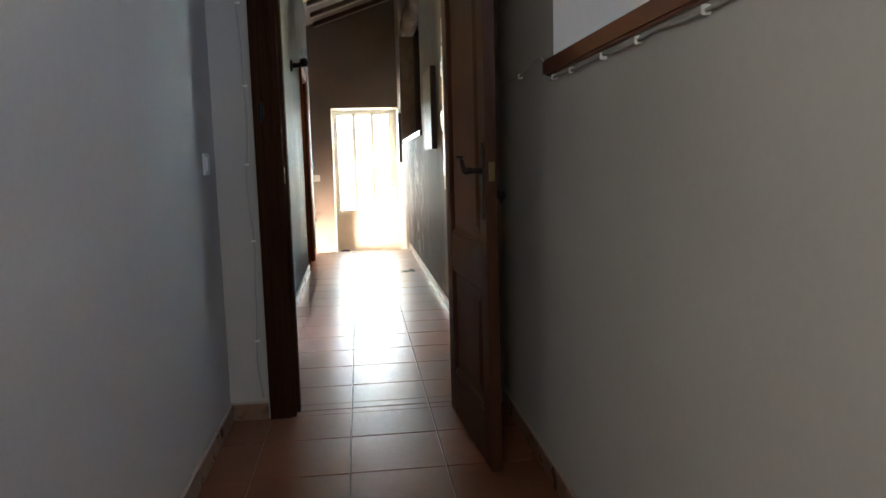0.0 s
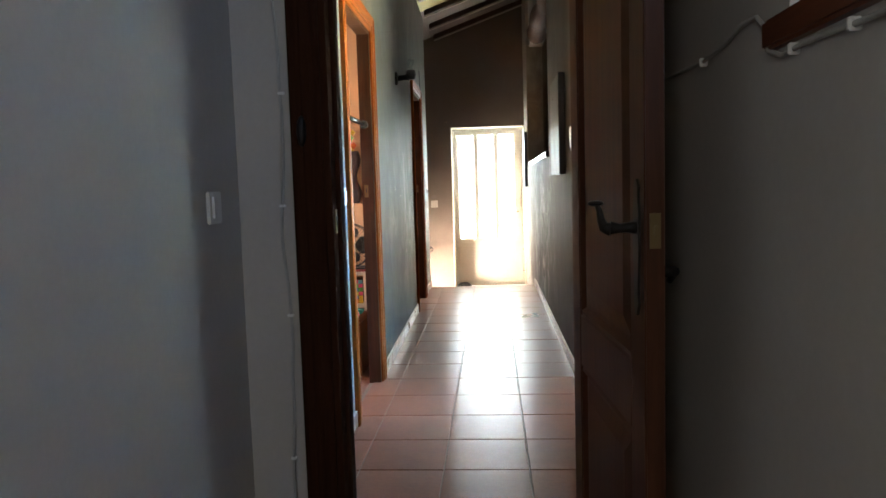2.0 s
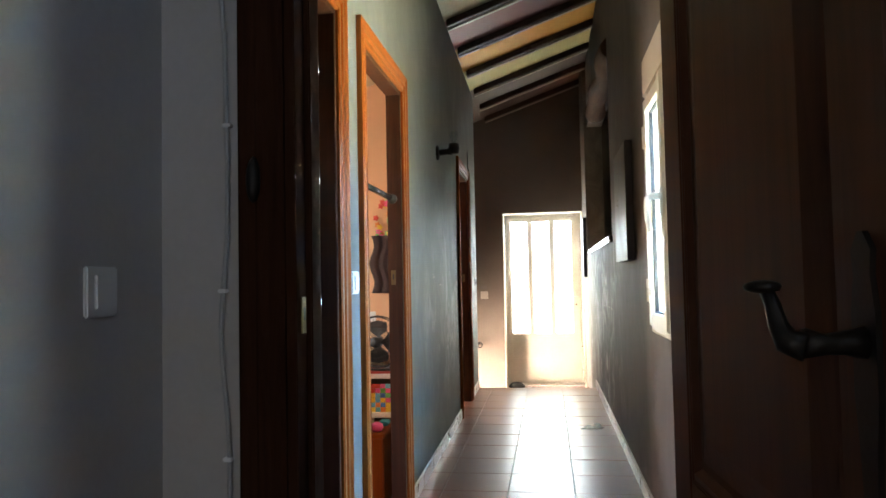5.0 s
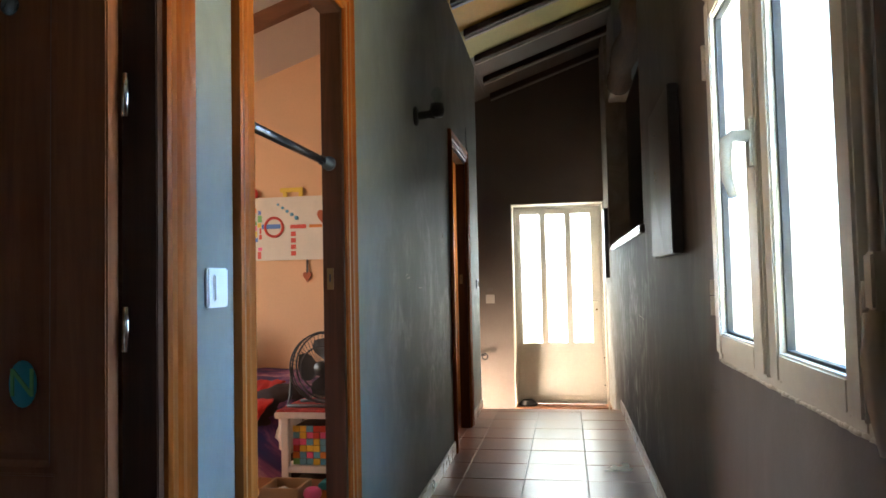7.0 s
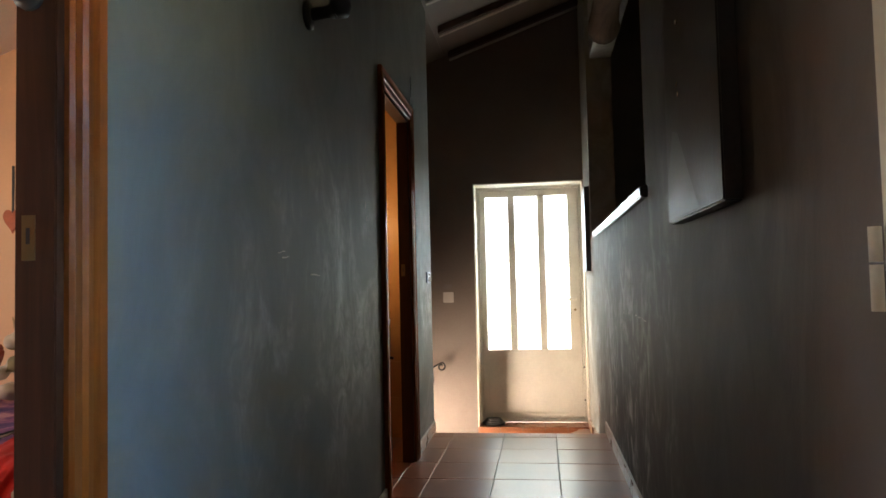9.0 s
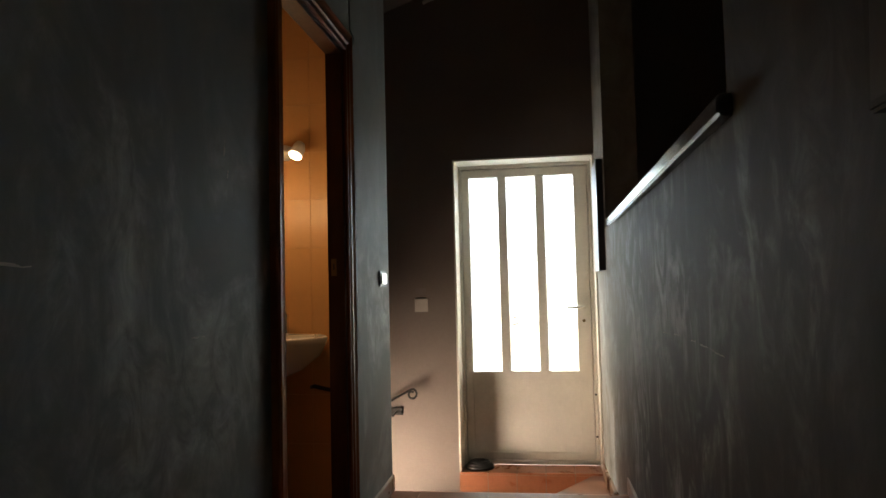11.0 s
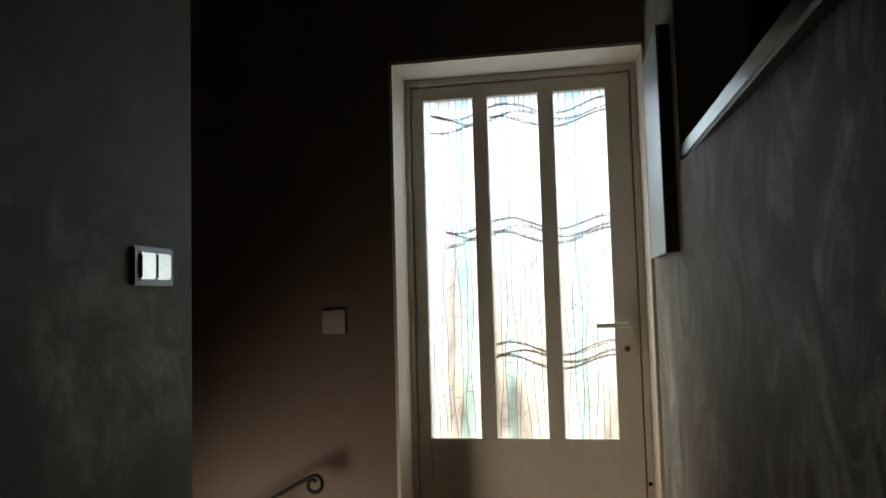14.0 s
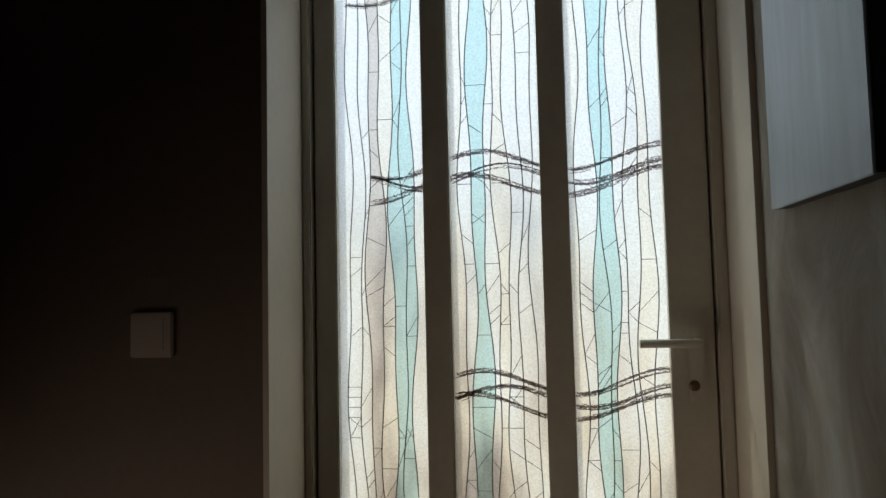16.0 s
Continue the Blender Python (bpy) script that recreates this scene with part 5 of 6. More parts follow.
skin.transform(pose(-2.06, 7.05, 0.575) @ Matrix.Diagonal((0.88, 0.88, 0.9, 1)) @ pose(2.08, -7.05, -0.575))
toy = new("plush_toy", skin)
tagged(toy, "cream plush toy with horn and khaki shirt on the bed", "toy")
bm = bmesh.new()
blob(bm, (-2.45, 6.93, 0.635), (0.2, 0.14, 0.07), 0.15, 3, 2)
mesh_thing("pillow", bm, "floral", "red floral pillow lying on the bed", "pillow")
bm = bmesh.new()
tip = [(-2.3, 0.865), (-2.2, 0.79), (-2.22, 0.665), (-2.37, 0.655)]
fr = [bm.verts.new((x, 6.985 + 0.35 * (z - 0.65), z)) for x, z in tip]
bk = [bm.verts.new((x, 7.045 + 0.35 * (z - 0.65), z)) for x, z in tip]
bm.faces.new(fr), bm.faces.new(bk[::-1])
for i in range(4):
    bm.faces.new((fr[i], fr[(i + 1) % 4], bk[(i + 1) % 4], bk[i]))
bmesh.ops.bevel(bm, geom=bm.edges[:], offset=0.02, segments=3, affect="EDGES", clamp_overlap=True)
star = thing("pointed_cushion", (-2.29, 7.02, 0.655), "red pointed cushion with a teal patch leaning on the plush toy", "cushion")
part("body", bm, "dull_red", star)
bm = bmesh.new()
blob(bm, (-2.28, 7.02, 0.765), (0.05, 0.012, 0.026), 0.1, 2)
part("patch", bm, "teal", star, "teal felt patch")

# canvas on the bedroom wall
CX0, CX1, CZ0, CZ1, CY = -2.392, -1.36, 1.28, 1.70, 7.396
cv = thing("canvas_board", (-1.9, CY, CZ0), "white canvas painted with coloured blocks on the peach wall", "picture")
part("board", boxes((CX0, CX1, CY - 0.03, CY, CZ0, CZ1), bevel=0.003), "paper", cv)
rng = random.Random(11)


def dab(x, z, w, h, colour):
    part("paint_block", boxes((x - w / 2, x + w / 2, CY - 0.0325, CY - 0.029, z - h / 2, z + h / 2), bevel=0.001), colour, cv)


for k in range(7):
    dab(-2.37 + 0.05 * k, 1.495, 0.036, 0.026, ("yellow", "green", "sky", "orange", "red", "red", "red")[k])
for col, c in enumerate(("blue", "red", "yellow", "sky", "red", "green", "blue")):
    x = -2.05 + 0.038 * col + rng.uniform(-0.006, 0.006)
    z = CZ1 - rng.uniform(0.015, 0.09)
    while z > CZ0 + 0.05 + 0.02 * (col % 3):
        h = rng.uniform(0.02, 0.05)
        if rng.random() < 0.84:
            dab(x + rng.uniform(-0.007, 0.007), z - h / 2, rng.uniform(0.013, 0.036), h, rng.choice((c, c, "red", "blue", "yellow", "pink", "sky", "green", "orange")))
        z -= h + 0.005
    if rng.random() < 0.7:
        dab(x, CZ0 + 0.035, 0.01, 0.06, rng.choice(("canvas", "yellow")))
bm = bmesh.new()
tube(bm, [(-1.72 + 0.062 * math.cos(a), CY - 0.031, 1.5 + 0.062 * math.sin(a)) for a in [2 * math.pi * k / 28 for k in range(29)]], 0.009, 6, False)
part("ring", bm, "red", cv, "red painted ring")
dab(-1.74, 1.505, 0.13, 0.03, "blue")
for k in range(5):
    bm = bmesh.new()
    lathe(bm, [(0, 0), (0.008 + 0.0016 * k, 0), (0.008 + 0.0016 * k, -0.003), (0, -0.003)], (-1.69 + 0.032 * k, CY - 0.03, 1.65 - 0.023 * k), 12, "y")
    part("dot", bm, "sky", cv)
dab(-1.55, 1.5, 0.11, 0.026, "red")
dab(-1.43, 1.5, 0.09, 0.02, "orange")
for k in range(4):
    dab(-1.585, 1.452 - 0.043 * k, 0.034, 0.03, "red")
# hanging hearts and small things on the wall
def heart(x, z, s, y, material, strap):
    root = thing("heart_ornament", (x, y, z - s), "red wooden heart hanging on a dark ribbon", "ornament")
    bm = bmesh.new()
    ring = [(16 * math.sin(a) ** 3, 13 * math.cos(a) - 5 * math.cos(2 * a) - 2 * math.cos(3 * a) - math.cos(4 * a)) for a in [2 * math.pi * k / 28 for k in range(28)]]
    f = [bm.verts.new((x + s * u / 20, y - 0.012, z + s * v / 15)) for u, v in ring]
    g = [bm.verts.new((x + s * u / 20, y, z + s * v / 15)) for u, v in ring]
    bm.faces.new(f), bm.faces.new(g[::-1])
    for k in range(28):
        bm.faces.new((f[k], f[(k + 1) % 28], g[(k + 1) % 28], g[k]))
    part("heart", bm, material, root)
    part("ribbon", boxes((x - 0.006, x + 0.006, y - 0.006, y - 0.001, z + s * 0.2, z + strap)), "rubber", root, "dark ribbon")


heart(-2.4, 1.415, 0.062, CY - 0.034, "heart_wood", 0.27)
heart(-1.37, 1.56, 0.055, CY - 0.034, "heart_wood", 0.15)
heart(-1.5, 1.17, 0.035, CY - 0.004, "heart_wood", 0.14)
gd = thing("wall_hanging", (-2.58, CY, 1.85), "small dark slate hanging on a cord", "ornament")
part("slate", boxes((-2.61, -2.55, CY - 0.012, CY, 1.86, 1.97), bevel=0.002), "steel", gd)
bm = bmesh.new()
tube(bm, [(-2.58, CY - 0.005, 1.97), (-2.58, CY - 0.005, 2.04), (-2.585, CY - 0.006, 2.07)], [0.004, 0.004, 0.012], 8)
part("hook", bm, "iron", gd)


def numeral(text, x, z, size, material):
    cu = bpy.data.curves.new("numeral", "FONT")
    cu.body, cu.size, cu.align_x, cu.align_y, cu.extrude = text, size, "CENTER", "CENTER", 0.006
    tmp = bpy.data.objects.new("numeral", cu)
    scene.collection.objects.link(tmp)
    me = bpy.data.meshes.new_from_object(tmp)
    bpy.data.objects.remove(tmp)
    me.materials.append(M[material])
    ob = new("wall_numeral", me)
    ob.matrix_world = pose(x, CY - 0.006, z, 90, 0, 0)
    tagged(ob, "pale wooden numeral fixed to the peach wall", "numeral")


numeral("7", -2.75, 1.49, 0.16, "paper")
numeral("8", -2.62, 1.475, 0.13, "batten")
numeral("F", -2.83, 1.75, 0.16, "log")
# row of little things on top of the canvas
TOP = CZ1 + 0.001
bm = bmesh.new()
for k in range(5):
    box(bm, -2.365, -2.325, CY - 0.026, CY - 0.004, TOP + 0.016 * k, TOP + 0.016 * k + 0.014, 0.002)
mesh_thing("toy_stack", bm, "log", "little stack of wooden blocks on the canvas edge", "toy")
bm = boxes((-2.29, -2.235, CY - 0.026, CY - 0.004, TOP, TOP + 0.05), bevel=0.003)
mesh_thing("trinket_box", bm, "mirror_edge", "small violet trinket box on the canvas edge", "box")
bm = bmesh.new()
blob(bm, (-2.12, CY - 0.015, TOP + 0.05), (0.035, 0.011, 0.014), 0.1, 2)
for x in (-2.145, -2.13, -2.11, -2.095):
    tube(bm, [(x, CY - 0.015, TOP + 0.045), (x + 0.003, CY - 0.015, TOP)], [0.006, 0.004], 6)
tube(bm, [(-2.145, CY - 0.015, TOP + 0.055), (-2.165, CY - 0.015, TOP + 0.085), (-2.18, CY - 0.015, TOP + 0.08)], [0.011, 0.01, 0.006], 8)
tube(bm, [(-2.088, CY - 0.015, TOP + 0.055), (-2.07, CY - 0.015, TOP + 0.03)], [0.006, 0.003], 6)
mesh_thing("toy_horse", bm, "wood", "small brown toy horse on the canvas edge", "toy")
bm = bmesh.new()
lathe(bm, [(0, 0), (0.024, 0), (0.027, 0.03), (0.018, 0.05), (0.01, 0.06), (0, 0.062)], (-1.86, CY - 0.016, TOP), 14, "z", 1, 0.5)
mesh_thing("trinket", bm, "red", "small red trinket on the canvas edge", "toy")
bm = bmesh.new()
box(bm, -1.68, -1.52, CY - 0.022, CY - 0.008, TOP + 0.03, TOP + 0.06, 0.004)
box(bm, -1.55, -1.52, CY - 0.022, CY - 0.008, TOP, TOP + 0.035, 0.004)
box(bm, -1.66, -1.63, CY - 0.022, CY - 0.008, TOP, TOP + 0.035, 0.004)
mesh_thing("toy_pistol", bm, "yellow", "yellow and pink plastic toy lying on the canvas edge", "toy")
# garland and dark garment hanging on the wall
bm = bmesh.new()
gl = thing("flower_garland", (-1.13, 7.38, 1.4), "rainbow flower garland hanging on the peach wall", "garland")
rng = random.Random(4)
for k in range(26):
    a = rng.uniform(0, 6.28)
    x, y, z = -1.13 + 0.055 * math.cos(a) + rng.uniform(-0.02, 0.02), 7.365 + rng.uniform(-0.01, 0.01), 1.6 + 0.15 * math.sin(a)
    bm = bmesh.new()
    lathe(bm, [(0.004, -0.008), (0.024, -0.012), (0.03, -0.004), (0.016, 0.002), (0.003, 0.004)], (x, y, z), 10, "y")
    for q, v in enumerate(bm.verts):
        if q % 2:
            v.co = Vector((x, y, z)) + (v.co - Vector((x, y, z))) * 0.62
    part("flower", bm, ("red", "yellow", "orange", "green", "pink")[k % 5], gl)
bm = bmesh.new()
grid = []
for i in range(13):
    u = i / 12
    grid.append([bm.verts.new((-1.23 + 0.2 * u + 0.02 * math.sin(j * 0.6), 7.37 - 0.03 * abs(math.sin(u * 9)) - 0.01, 1.48 - 0.46 * j / 16)) for j in range(17)])
for i in range(12):
    for j in range(16):
        f = bm.faces.new((grid[i][j], grid[i + 1][j], grid[i + 1][j + 1], grid[i][j + 1]))
        f.smooth = True
g = mesh_thing("hanging_garment", bm, "bath_towel", "black garment hanging on the wall under the garland", "garment")
g.modifiers.new("thickness", "SOLIDIFY").thickness = 0.01
switch("wall_socket", 7.4, -1, -1.3, 0.83, 2, "y", "white double socket on the peach wall", 0.16, 0.085)

# chest, shelf unit, fan
ch = thing("wooden_chest", (-0.9, 5.4, 0), "low orange wooden chest beside the doorway", "chest")
part("body", boxes((-1.14, -0.672, 5.27, 5.56, 0.0, 0.335), bevel=0.006), "casing", ch)
part("lid", boxes((-1.155, -0.668, 5.255, 5.57, 0.336, 0.36), bevel=0.005), "casing_y", ch)
sh = thing("shelf_unit", (-0.8, 5.76, 0), "white wooden shelf unit with coloured woven baskets", "shelf")
SX0, SX1, SY0, SY1 = -0.95, -0.672, 5.6, 5.9
for x in (SX0, SX1 - 0.03):
    for y in (SY0, SY1 - 0.03):
        part("post", boxes((x, x + 0.03, y, y + 0.03, 0, 0.585), bevel=0.003), "stool", sh)
part("top", boxes((SX0 - 0.02, SX1, SY0 - 0.02, SY1 + 0.01, 0.586, 0.61), bevel=0.004), "stool", sh)
for z in (0.16, 0.37):
    part("shelf", boxes((SX0 + 0.005, SX1 - 0.002, SY0 + 0.004, SY1 - 0.004, z, z + 0.025), bevel=0.003), "stool", sh)
part("cloth", boxes((SX0 - 0.015, SX1 - 0.004, SY0 - 0.012, SY1, 0.6105, 0.618), bevel=0.002), "floral", sh, "red cloth on the top")
COL = ("yellow", "green", "orange", "sky", "red", "blue", "pink", "yellow", "orange")
for z0 in (0.187, 0.397):
    bk = thing("woven_basket", (-0.81, 5.75, z0), "basket woven from coloured plastic bands", "basket", "baskets on the shelf")
    x0, x1, y0, y1, h = SX0 + 0.04, SX1 - 0.04, SY0 + 0.025, SY1 - 0.05, 0.155
    part("liner", boxes((x0 + 0.004, x1 - 0.004, y0 + 0.004, y1 - 0.004, z0, z0 + h - 0.004)), "log", bk)
    for i in range(7):
        for j in range(6):
            a, c = x0 + (x1 - x0) * i / 7, z0 + h * j / 6
            d = 0.003 if (i + j) % 2 else 0.0
            part("band", boxes((a + 0.001, a + (x1 - x0) / 7 - 0.001, y0 - d, y0 + 0.004, c + 0.001, c + h / 6 - 0.001)), COL[rng.randrange(len(COL))], bk)
fan = thing("desk_fan", (-0.8, 5.72, 0.618), "black round desk fan standing on the shelf unit", "fan")
FC, FR = Vector((-0.795, 5.7, 0.775)), 0.14
bm = bmesh.new()
for yy, r in ((-0.035, FR), (0.035, FR), (0.0, FR + 0.004), (-0.05, FR * 0.62)):
    tube(bm, [(FC.x + r * math.cos(a), FC.y + yy, FC.z + r * math.sin(a)) for a in [2 * math.pi * k / 32 for k in range(33)]], 0.0035, 6, False)
part("guard_ring", bm, "darkgrey", fan)
bm = bmesh.new()
for k in range(48):
    a = 2 * math.pi * k / 48
    tube(bm, [(FC.x + 0.03 * math.cos(a), FC.y - 0.058, FC.z + 0.03 * math.sin(a)), (FC.x + FR * 0.62 * math.cos(a), FC.y - 0.05, FC.z + FR * 0.62 * math.sin(a)), (FC.x + FR * math.cos(a), FC.y - 0.035, FC.z + FR * math.sin(a))], 0.0013, 4, False)
part("guard_wires", bm, "darkgrey", fan, "thin wire guard")
for k in range(4):
    bm = bmesh.new()
    a0 = 2 * math.pi * k / 4
    pr = None
    for j in range(7):
        r = 0.02 + 0.1 * j / 6
        w = 0.25 + 0.45 * math.sin(math.pi * j / 7)
        p = [bm.verts.new((FC.x + r * math.cos(a0 + s * w), FC.y + 0.012 * s, FC.z + r * math.sin(a0 + s * w))) for s in (-1, 0, 1)]
        if pr:
            for q in range(2):
                bm.faces.new((pr[q], pr[q + 1], p[q + 1], p[q]))
        pr = p
    part("blade", bm, "darkgrey", fan)
bm = bmesh.new()
lathe(bm, [(0, -0.03), (0.024, -0.026), (0.026, 0.0), (0.03, 0.03), (0.02, 0.07), (0, 0.075)], FC, 14, "y")
part("hub", bm, "darkgrey", fan)
bm = bmesh.new()
lathe(bm, [(0, -0.064), (0.03, -0.06), (0.03, -0.054), (0, -0.054)], FC, 16, "y")
part("badge", bm, "darkgrey", fan)
bm = bmesh.new()
tube(bm, [(FC.x - FR - 0.008, FC.y, FC.z), (FC.x - FR - 0.012, FC.y, 0.66), (FC.x - FR - 0.006, FC.y - 0.05, 0.626), (FC.x + FR - 0.02, FC.y - 0.05, 0.626), (FC.x + FR - 0.02, FC.y + 0.08, 0.626), (FC.x - FR, FC.y + 0.08, 0.626)], 0.007, 8)
part("stand", bm, "darkgrey", fan)
# toys on the chest
TX0, TX1, TY0, TY1 = -0.89, -0.75, 5.262, 5.405
tr = thing("wooden_tray", (-0.82, 5.33, 0.3605), "open pale wooden box tray with a white shell", "tray")
part("bottom", boxes((TX0 + 0.008, TX1 - 0.008, TY0 + 0.008, TY1 - 0.008, 0.3605, 0.368)), "tray_wood", tr)
for r in ((TX0, TX1, TY0, TY0 + 0.009), (TX0, TX1, TY1 - 0.009, TY1), (TX0, TX0 + 0.009, TY0 + 0.009, TY1 - 0.009), (TX1 - 0.009, TX1, TY0 + 0.009, TY1 - 0.009)):
    part("side", boxes((*r, 0.3605, 0.408), bevel=0.0015), "tray_wood", tr)
bm = bmesh.new()
blob(bm, (-0.825, 5.315, 0.384), (0.022, 0.018, 0.0165), 0.25, 3, 1)
mesh_thing("sea_shell", bm, "ceramic", "white sea shell lying in the tray", "shell")
bm = bmesh.new()
lathe(bm, [(0, 0), (0.024, 0.002), (0.033, 0.018), (0.03, 0.034), (0.02, 0.042), (0.013, 0.038), (0, 0.03)], (-0.712, 5.305, 0.3602), 24)
mesh_thing("pink_toy", bm, "pink", "round pink plastic toy on the chest", "toy")
bm = boxes((-0.735, -0.685, 5.42, 5.5, 0.3602, 0.385), bevel=0.006)
mesh_thing("teal_box", bm, "teal", "small teal box on the chest", "box")
bm = bmesh.new()
lathe(bm, [(0, 0), (0.02, 0.001), (0.026, 0.014), (0.021, 0.032), (0.01, 0.044), (0, 0.047)], (-0.94, 5.31, 0.3602), 20)
mesh_thing("coral_toy", bm, "orange", "coral plastic toy on the chest", "toy")

# ---- bathroom ----
SC = Vector((-1.1, 8.74, 0))
bs = thing("washbasin", (SC.x, SC.y, 0), "white ceramic pedestal washbasin against the orange tiles", "washbasin")
bm = bmesh.new()
lathe(bm, [(0.0, 0.62), (0.1, 0.625), (0.2, 0.67), (0.28, 0.735), (0.31, 0.79), (0.315, 0.815), (0.305, 0.825), (0.285, 0.82), (0.25, 0.775), (0.16, 0.72), (0.03, 0.705), (0.0, 0.705)], SC, 40, "z", 1.0, 0.74)
for v in bm.verts:
    v.co.y = min(v.co.y, BW - 0.006)
part("bowl", bm, "ceramic", bs)
bm = bmesh.new()
lathe(bm, [(0.0, 0), (0.095, 0), (0.09, 0.03), (0.068, 0.12), (0.066, 0.5), (0.075, 0.62), (0.09, 0.66), (0, 0.66)], SC + Vector((0, 0.08, 0)), 28, "z", 1.0, 0.9)
part("pedestal", bm, "ceramic", bs)
part("deck", boxes((SC.x - 0.23, SC.x + 0.23, BW - 0.13, BW - 0.004, 0.77, 0.823), bevel=0.012), "ceramic", bs)
tp = thing("basin_tap", (-1.05, 8.9, 0.823), "chrome single lever basin tap", "tap")
bm = bmesh.new()
lathe(bm, [(0, 0), (0.024, 0), (0.022, 0.01), (0.02, 0.08), (0.024, 0.1), (0, 0.105)], (-1.05, 8.9, 0.823), 16)
tube(bm, [(-1.05, 8.9, 0.875), (-1.06, 8.84, 0.885), (-1.065, 8.79, 0.87)], [0.014, 0.012, 0.011], 10)
part("body", bm, "chrome", tp)
bm = bmesh.new()
tube(bm, [(-1.05, 8.9, 0.925), (-1.052, 8.88, 0.95), (-1.055, 8.83, 0.965)], [0.015, 0.01, 0.006], 10)
part("lever", bm, "chrome", tp)
tb = thing("toothpaste_tube", (-1.15, 8.88, 0.824), "white and red toothpaste tube standing on its cap", "tube")
bm = bmesh.new()
ps = []
for z, w, d in ((0.845, 0.019, 0.019), (0.9, 0.022, 0.014), (0.965, 0.026, 0.003)):
    ps.append([bm.verts.new((-1.15 + w * math.cos(a), 8.88 + d * math.sin(a), z)) for a in [2 * math.pi * k / 16 for k in range(16)]])
for p, q in zip(ps, ps[1:]):
    for k in range(16):
        f = bm.faces.new((p[k], p[(k + 1) % 16], q[(k + 1) % 16], q[k]))
        f.smooth = True
bm.faces.new(ps[0][::-1]), bm.faces.new(ps[-1])
part("body", bm, "white", tb)
bm = bmesh.new()
lathe(bm, [(0, 0), (0.017, 0), (0.018, 0.02), (0, 0.021)], (-1.15, 8.88, 0.824), 14)
part("cap", bm, "white", tb)
part("red_band", boxes((-1.175, -1.125, 8.871, 8.889, 0.945, 0.968)), "red", tb, "red printed band")
cr = thing("carton", (-1.1, 8.93, 0.824), "pale printed toiletry carton standing on the basin", "box")
part("body", boxes((-1.13, -1.07, 8.915, 8.945, 0.824, 0.995), bevel=0.002), "paper", cr)
for z in (0.96, 0.93, 0.91, 0.86):
    part("print_bar", boxes((-1.122, -1.08, 8.9125, 8.9155, z, z + 0.008)), "teal", cr, "illegible printed line")
bm = bmesh.new()
lathe(bm, [(0, 0), (0.02, 0), (0.022, 0.03), (0.012, 0.036), (0, 0.036)], (-1.1, 8.86, 0.8235), 14)
mesh_thing("small_jar", bm, "ceramic", "small pale jar on the basin", "jar")
rl = thing("towel_rail", (-1.55, BW, 0.98), "chrome towel rail on the orange tiles", "rail")
bm = bmesh.new()
tube(bm, [(-1.85, BW - 0.06, 0.995), (-1.29, BW - 0.06, 0.995)], 0.007, 10)
part("bar", bm, "chrome", rl)
for x in (-1.285, -1.85):
    part("mount", boxes((x - 0.02, x + 0.02, BW - 0.075, BW - 0.012, 0.975, 1.015), bevel=0.004), "chrome", rl)
sp = thing("spot_lamp", (-1.08, BW, 1.75), "white two spot wall lamp switched on above the basin", "lamp")
bm = bmesh.new()
tube(bm, [(-1.15, BW - 0.06, 1.745), (-0.94, BW - 0.06, 1.745)], 0.008, 10)
lathe(bm, [(0, 0), (0.04, 0), (0.036, -0.03), (0, -0.05)], (-1.05, BW - 0.013, 1.745), 16, "y")
part("bar", bm, "white", sp)
for x in (-1.14, -0.96):
    head = bmesh.new()
    lathe(head, [(0, 0.05), (0.022, 0.048), (0.03, 0.03), (0.036, -0.03), (0.034, -0.032), (0.0, -0.026)], (0, 0, 0), 18)
    bmesh.ops.transform(head, matrix=pose(x, BW - 0.11, 1.735, -32, 12, 0), verts=head.verts[:])
    hd = part("spot_head", head, "white", sp)
    face = bmesh.new()
    lathe(face, [(0, -0.034), (0.032, -0.034), (0.032, -0.031), (0, -0.031)], (0, 0, 0), 18)
    bmesh.ops.transform(face, matrix=pose(x, BW - 0.11, 1.735, -32, 12, 0), verts=face.verts[:])
    part("lens", face, "lamp_on", hd, "glowing warm lamp face")
    point("spot_light", (x - 0.01, BW - 0.42, 1.48), 0.36, (1.0, 0.6, 0.27), 0.04)
bm = bmesh.new()
tube(bm, [(-0.93, BW - 0.03, 0.56), (-0.9, BW - 0.08, 0.57), (-0.8, BW - 0.09, 0.55)], 0.01, 8)
mesh_thing("wall_hook", bm, "iron", "dark hook beside the washbasin", "hook")

# ---- skirtings and tiles ----
PITCH, OX, OY = 0.3455, -0.075, 6.932 - 20 * 0.3455
CACHE = {}


def tile_mesh(w, d, h=0.01):
    key = (round(w, 3), round(d, 3), h)
    if key not in CACHE:
        bm = bmesh.new()
        e = 0.0022
        lo = [bm.verts.new((x, y, 0)) for x, y in ((0, 0), (w, 0), (w, d), (0, d))]
        mi = [bm.verts.new((x, y, h - e)) for x, y in ((0, 0), (w, 0), (w, d), (0, d))]
        hi = [bm.verts.new((x, y, h)) for x, y in ((e, e), (w - e, e), (w - e, d - e), (e, d - e))]
        bm.faces.new(hi)
        for a, b in ((lo, mi), (mi, hi)):
            for i in range(4):
                bm.faces.new((a[i], a[(i + 1) % 4], b[(i + 1) % 4], b[i]))
        CACHE[key] = finish("tile", bm, M["tile"])
    return CACHE[key]


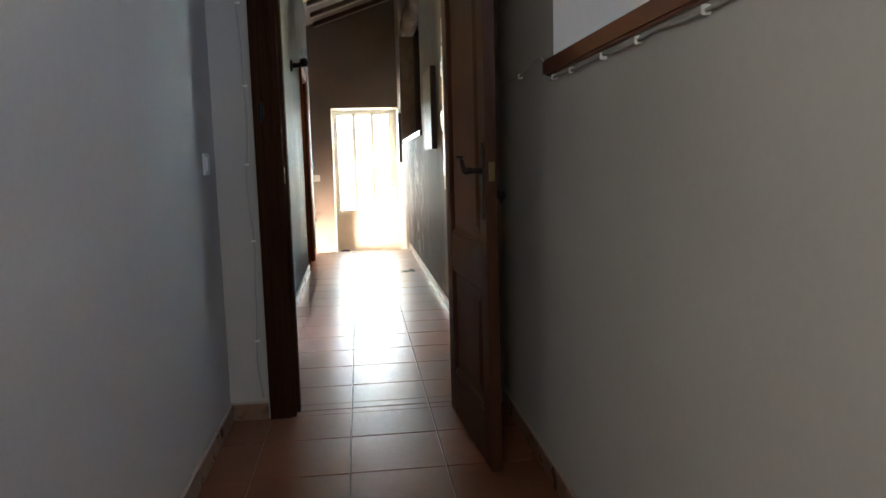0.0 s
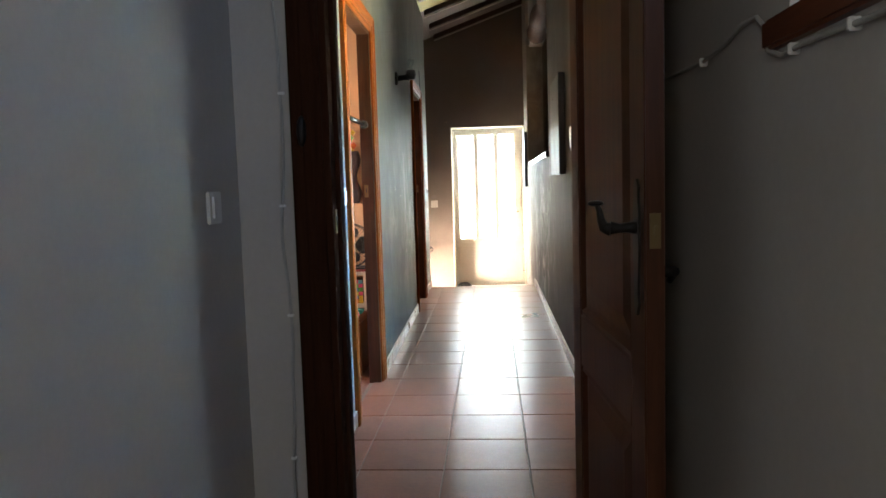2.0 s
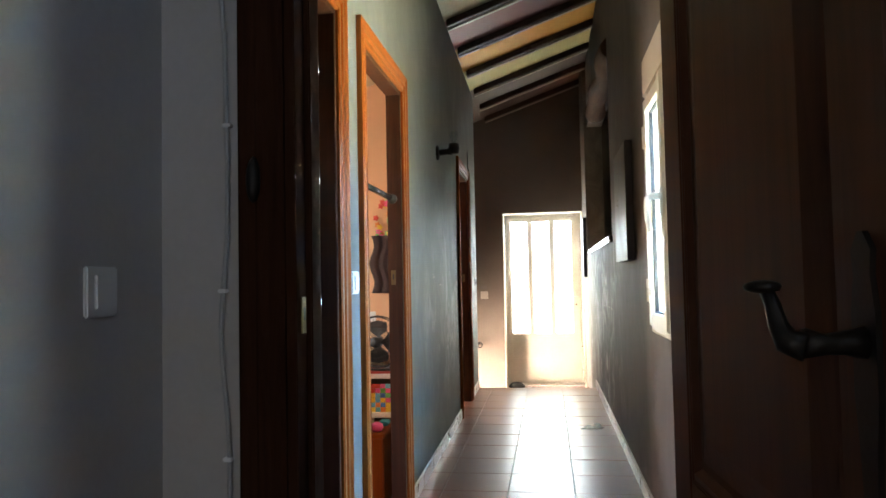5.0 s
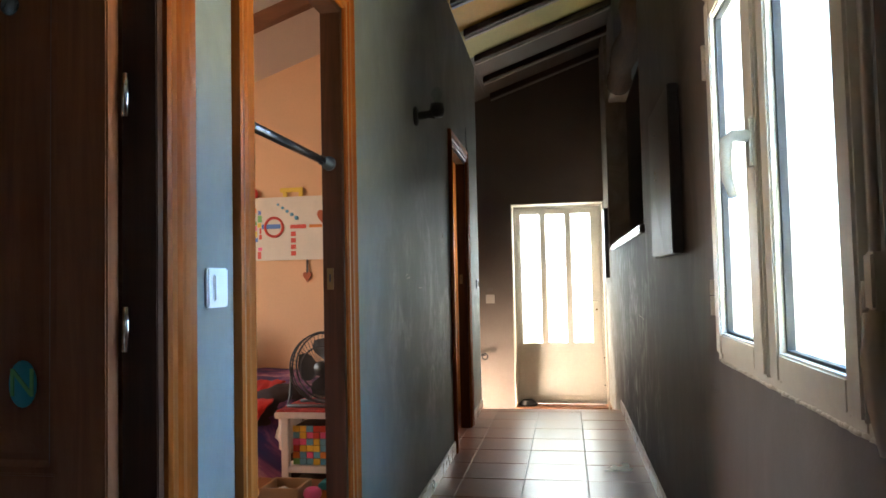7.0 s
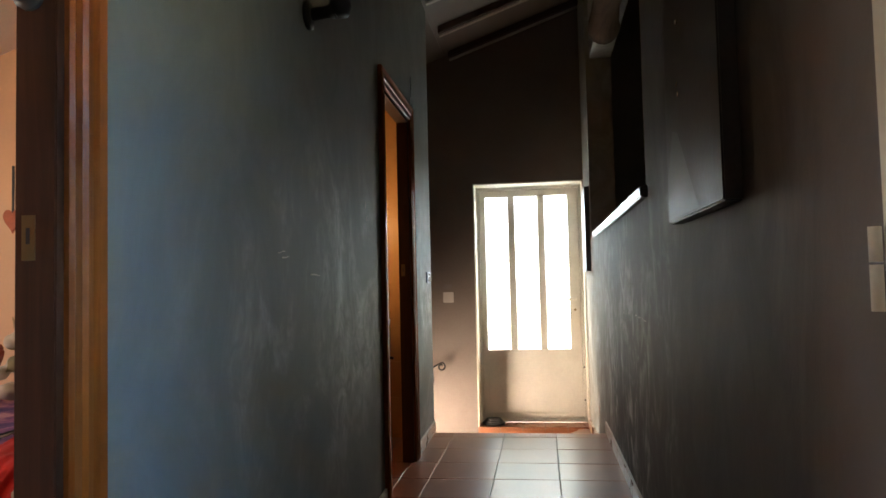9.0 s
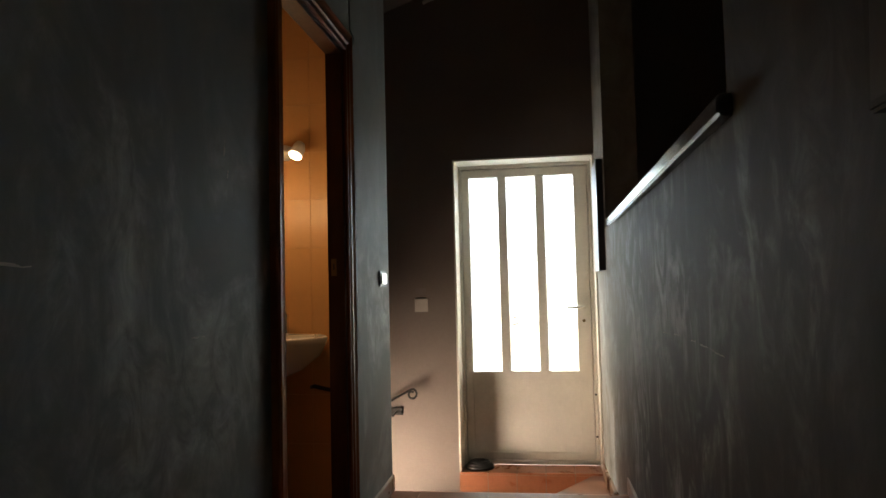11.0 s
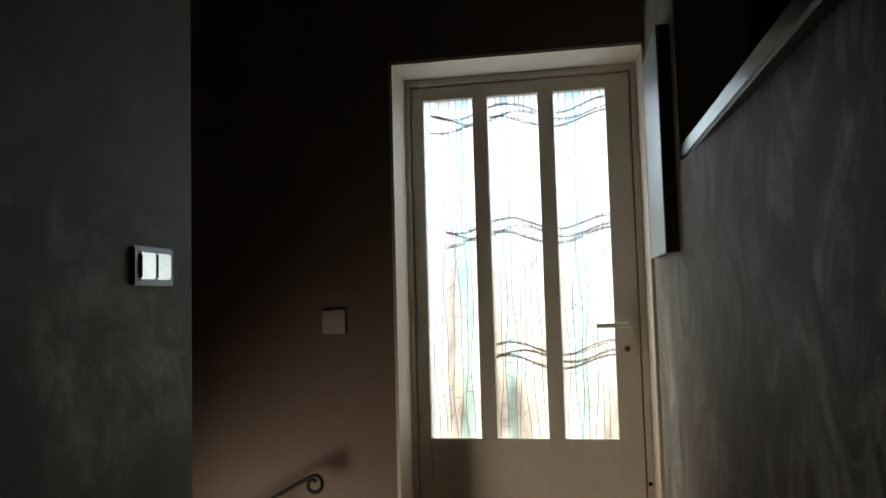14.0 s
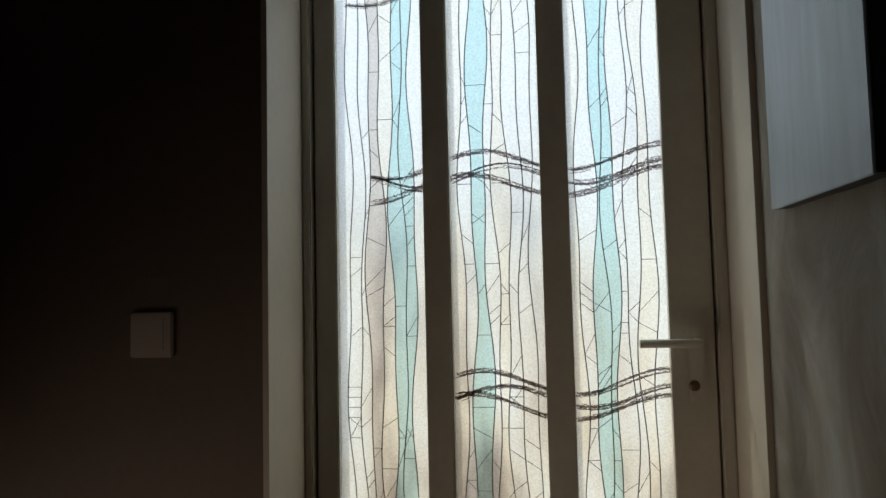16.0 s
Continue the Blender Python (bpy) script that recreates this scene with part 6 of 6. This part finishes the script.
def lay(parent, x0, x1, y0, y1, z=-0.007):
    g = 0.0017
    i = math.floor((x0 - OX) / PITCH)
    while OX + i * PITCH < x1 - 0.01:
        a, b = max(x0, OX + i * PITCH + g), min(x1, OX + (i + 1) * PITCH - g)
        j = math.floor((y0 - OY) / PITCH)
        while OY + j * PITCH < y1 - 0.01:
            c, d = max(y0, OY + j * PITCH + g), min(y1, OY + (j + 1) * PITCH - g)
            if b - a > 0.02 and d - c > 0.02:
                t = new("tile", tile_mesh(b - a, d - c))
                t.parent = parent
                rr = random.Random(i * 97 + j)
                t.location = (a, c, z + rr.uniform(-0.0006, 0.0006))
                t.rotation_euler = (rr.uniform(-0.0016, 0.0016), rr.uniform(-0.0016, 0.0016), 0)
            j += 1
        i += 1


def skirting(name, face, out, a0, a1, axis, label, h=0.075):
    lo, hi = sorted((face, face + out * 0.009))
    root = setting(name, boxes((lo, hi, a0, a1, 0.0, h - 0.006) if axis == "x" else (a0, a1, lo, hi, 0.0, h - 0.006)), "grout", label, "skirting")
    lo, hi = sorted((face + out * 0.002, face + out * 0.013))
    a = a0
    while a < a1 - 0.01:
        b = min(a1, a + 0.345)
        p = part("tile", boxes((lo, hi, a + 0.002, b - 0.002, 0.004, h) if axis == "x" else (a + 0.002, b - 0.002, lo, hi, 0.004, h), bevel=0.003), "skirt", root)
        a = b
    lo, hi = sorted((face + out * 0.001, face + out * 0.011))
    part("top_joint", boxes((lo, hi, a0, a1, h + 0.0005, h + 0.006) if axis == "x" else (a0, a1, lo, hi, h + 0.0005, h + 0.006)), "batten", root, "pale joint along the top")
    return root


W = 0.09
skirting("baseboard_1", L, 1, D1B[1] + W, D2[0] - W, "x", "terracotta skirting tiles")
ease_left(skirting("baseboard_2", L, 1, D2[1] + W, D3[0] - W, "x", "terracotta skirting tiles"))
ease_left(skirting("baseboard_3", L, 1, D3[1] + W, 9.16, "x", "terracotta skirting tiles"))
skirting("baseboard_4", R, -1, P1, EDGE, "x", "terracotta skirting tiles")
skirting("baseboard_5", RL, 1, 0.0, P0, "x", "terracotta skirting tiles")
skirting("baseboard_6", RR, -1, 0.0, P0, "x", "terracotta skirting tiles")
skirting("baseboard_7", P0, -1, RL + 0.014, -0.43, "y", "terracotta skirting tiles")
pier_skirt = setting("baseboard_8", boxes((bow(9.6) - 0.006, R, 9.2, 10.2, -0.18, -0.11)), "grout", "terracotta skirting tiles above the winder step", "skirting")
for k in range(3):
    part("tile", boxes((bow(9.36 + 0.33 * k) - 0.016, R, 9.205 + 0.332 * k, 9.533 + 0.332 * k, -0.178, -0.1), bevel=0.003), "skirt", pier_skirt)
lay(floor, RL, RR, 0.0, P0)
lay(floor, -0.315, 0.42, P0, P1)
lay(floor, L - 0.045, R, P1, EDGE - 0.032)
lay(floor, L - T, L - 0.046, D2[0] + 0.02, D2[1] - 0.02)
lay(floor, L - T - 0.035, L - 0.046, D3[0] + 0.02, D3[1] - 0.02)
lay(floor_bed, -2.2, L - T, 4.31, 6.4)
lay(floor_bath, -1.6, L - T, 7.51, BW)
# sill tiles and riser
for k in range(5):
    x0 = DX0 + 0.187 * k
    part("sill_tile", boxes((x0 + 0.002, x0 + 0.185, END - 0.016, DOOR - 0.013, SILL - 0.014, SILL), bevel=0.004), "step", sill)
    part("riser_tile", boxes((x0 + 0.002, x0 + 0.185, END - 0.015, END - 0.0105, -0.37, SILL - 0.016), bevel=0.001), "step", sill)
# bathroom wall tiles
for i in range(6):
    for j in range(10):
        x1 = L - T - 0.001 - 0.33 * i
        x0 = max(x1 - 0.3288, -2.58)
        z0 = 0.031 + 0.245 * j
        if x1 - x0 > 0.05:
            part("wall_tile", boxes((x0, x1, BW - 0.007, BW + 0.001, z0, z0 + 0.2438), bevel=0.001), "bathtile", bath)
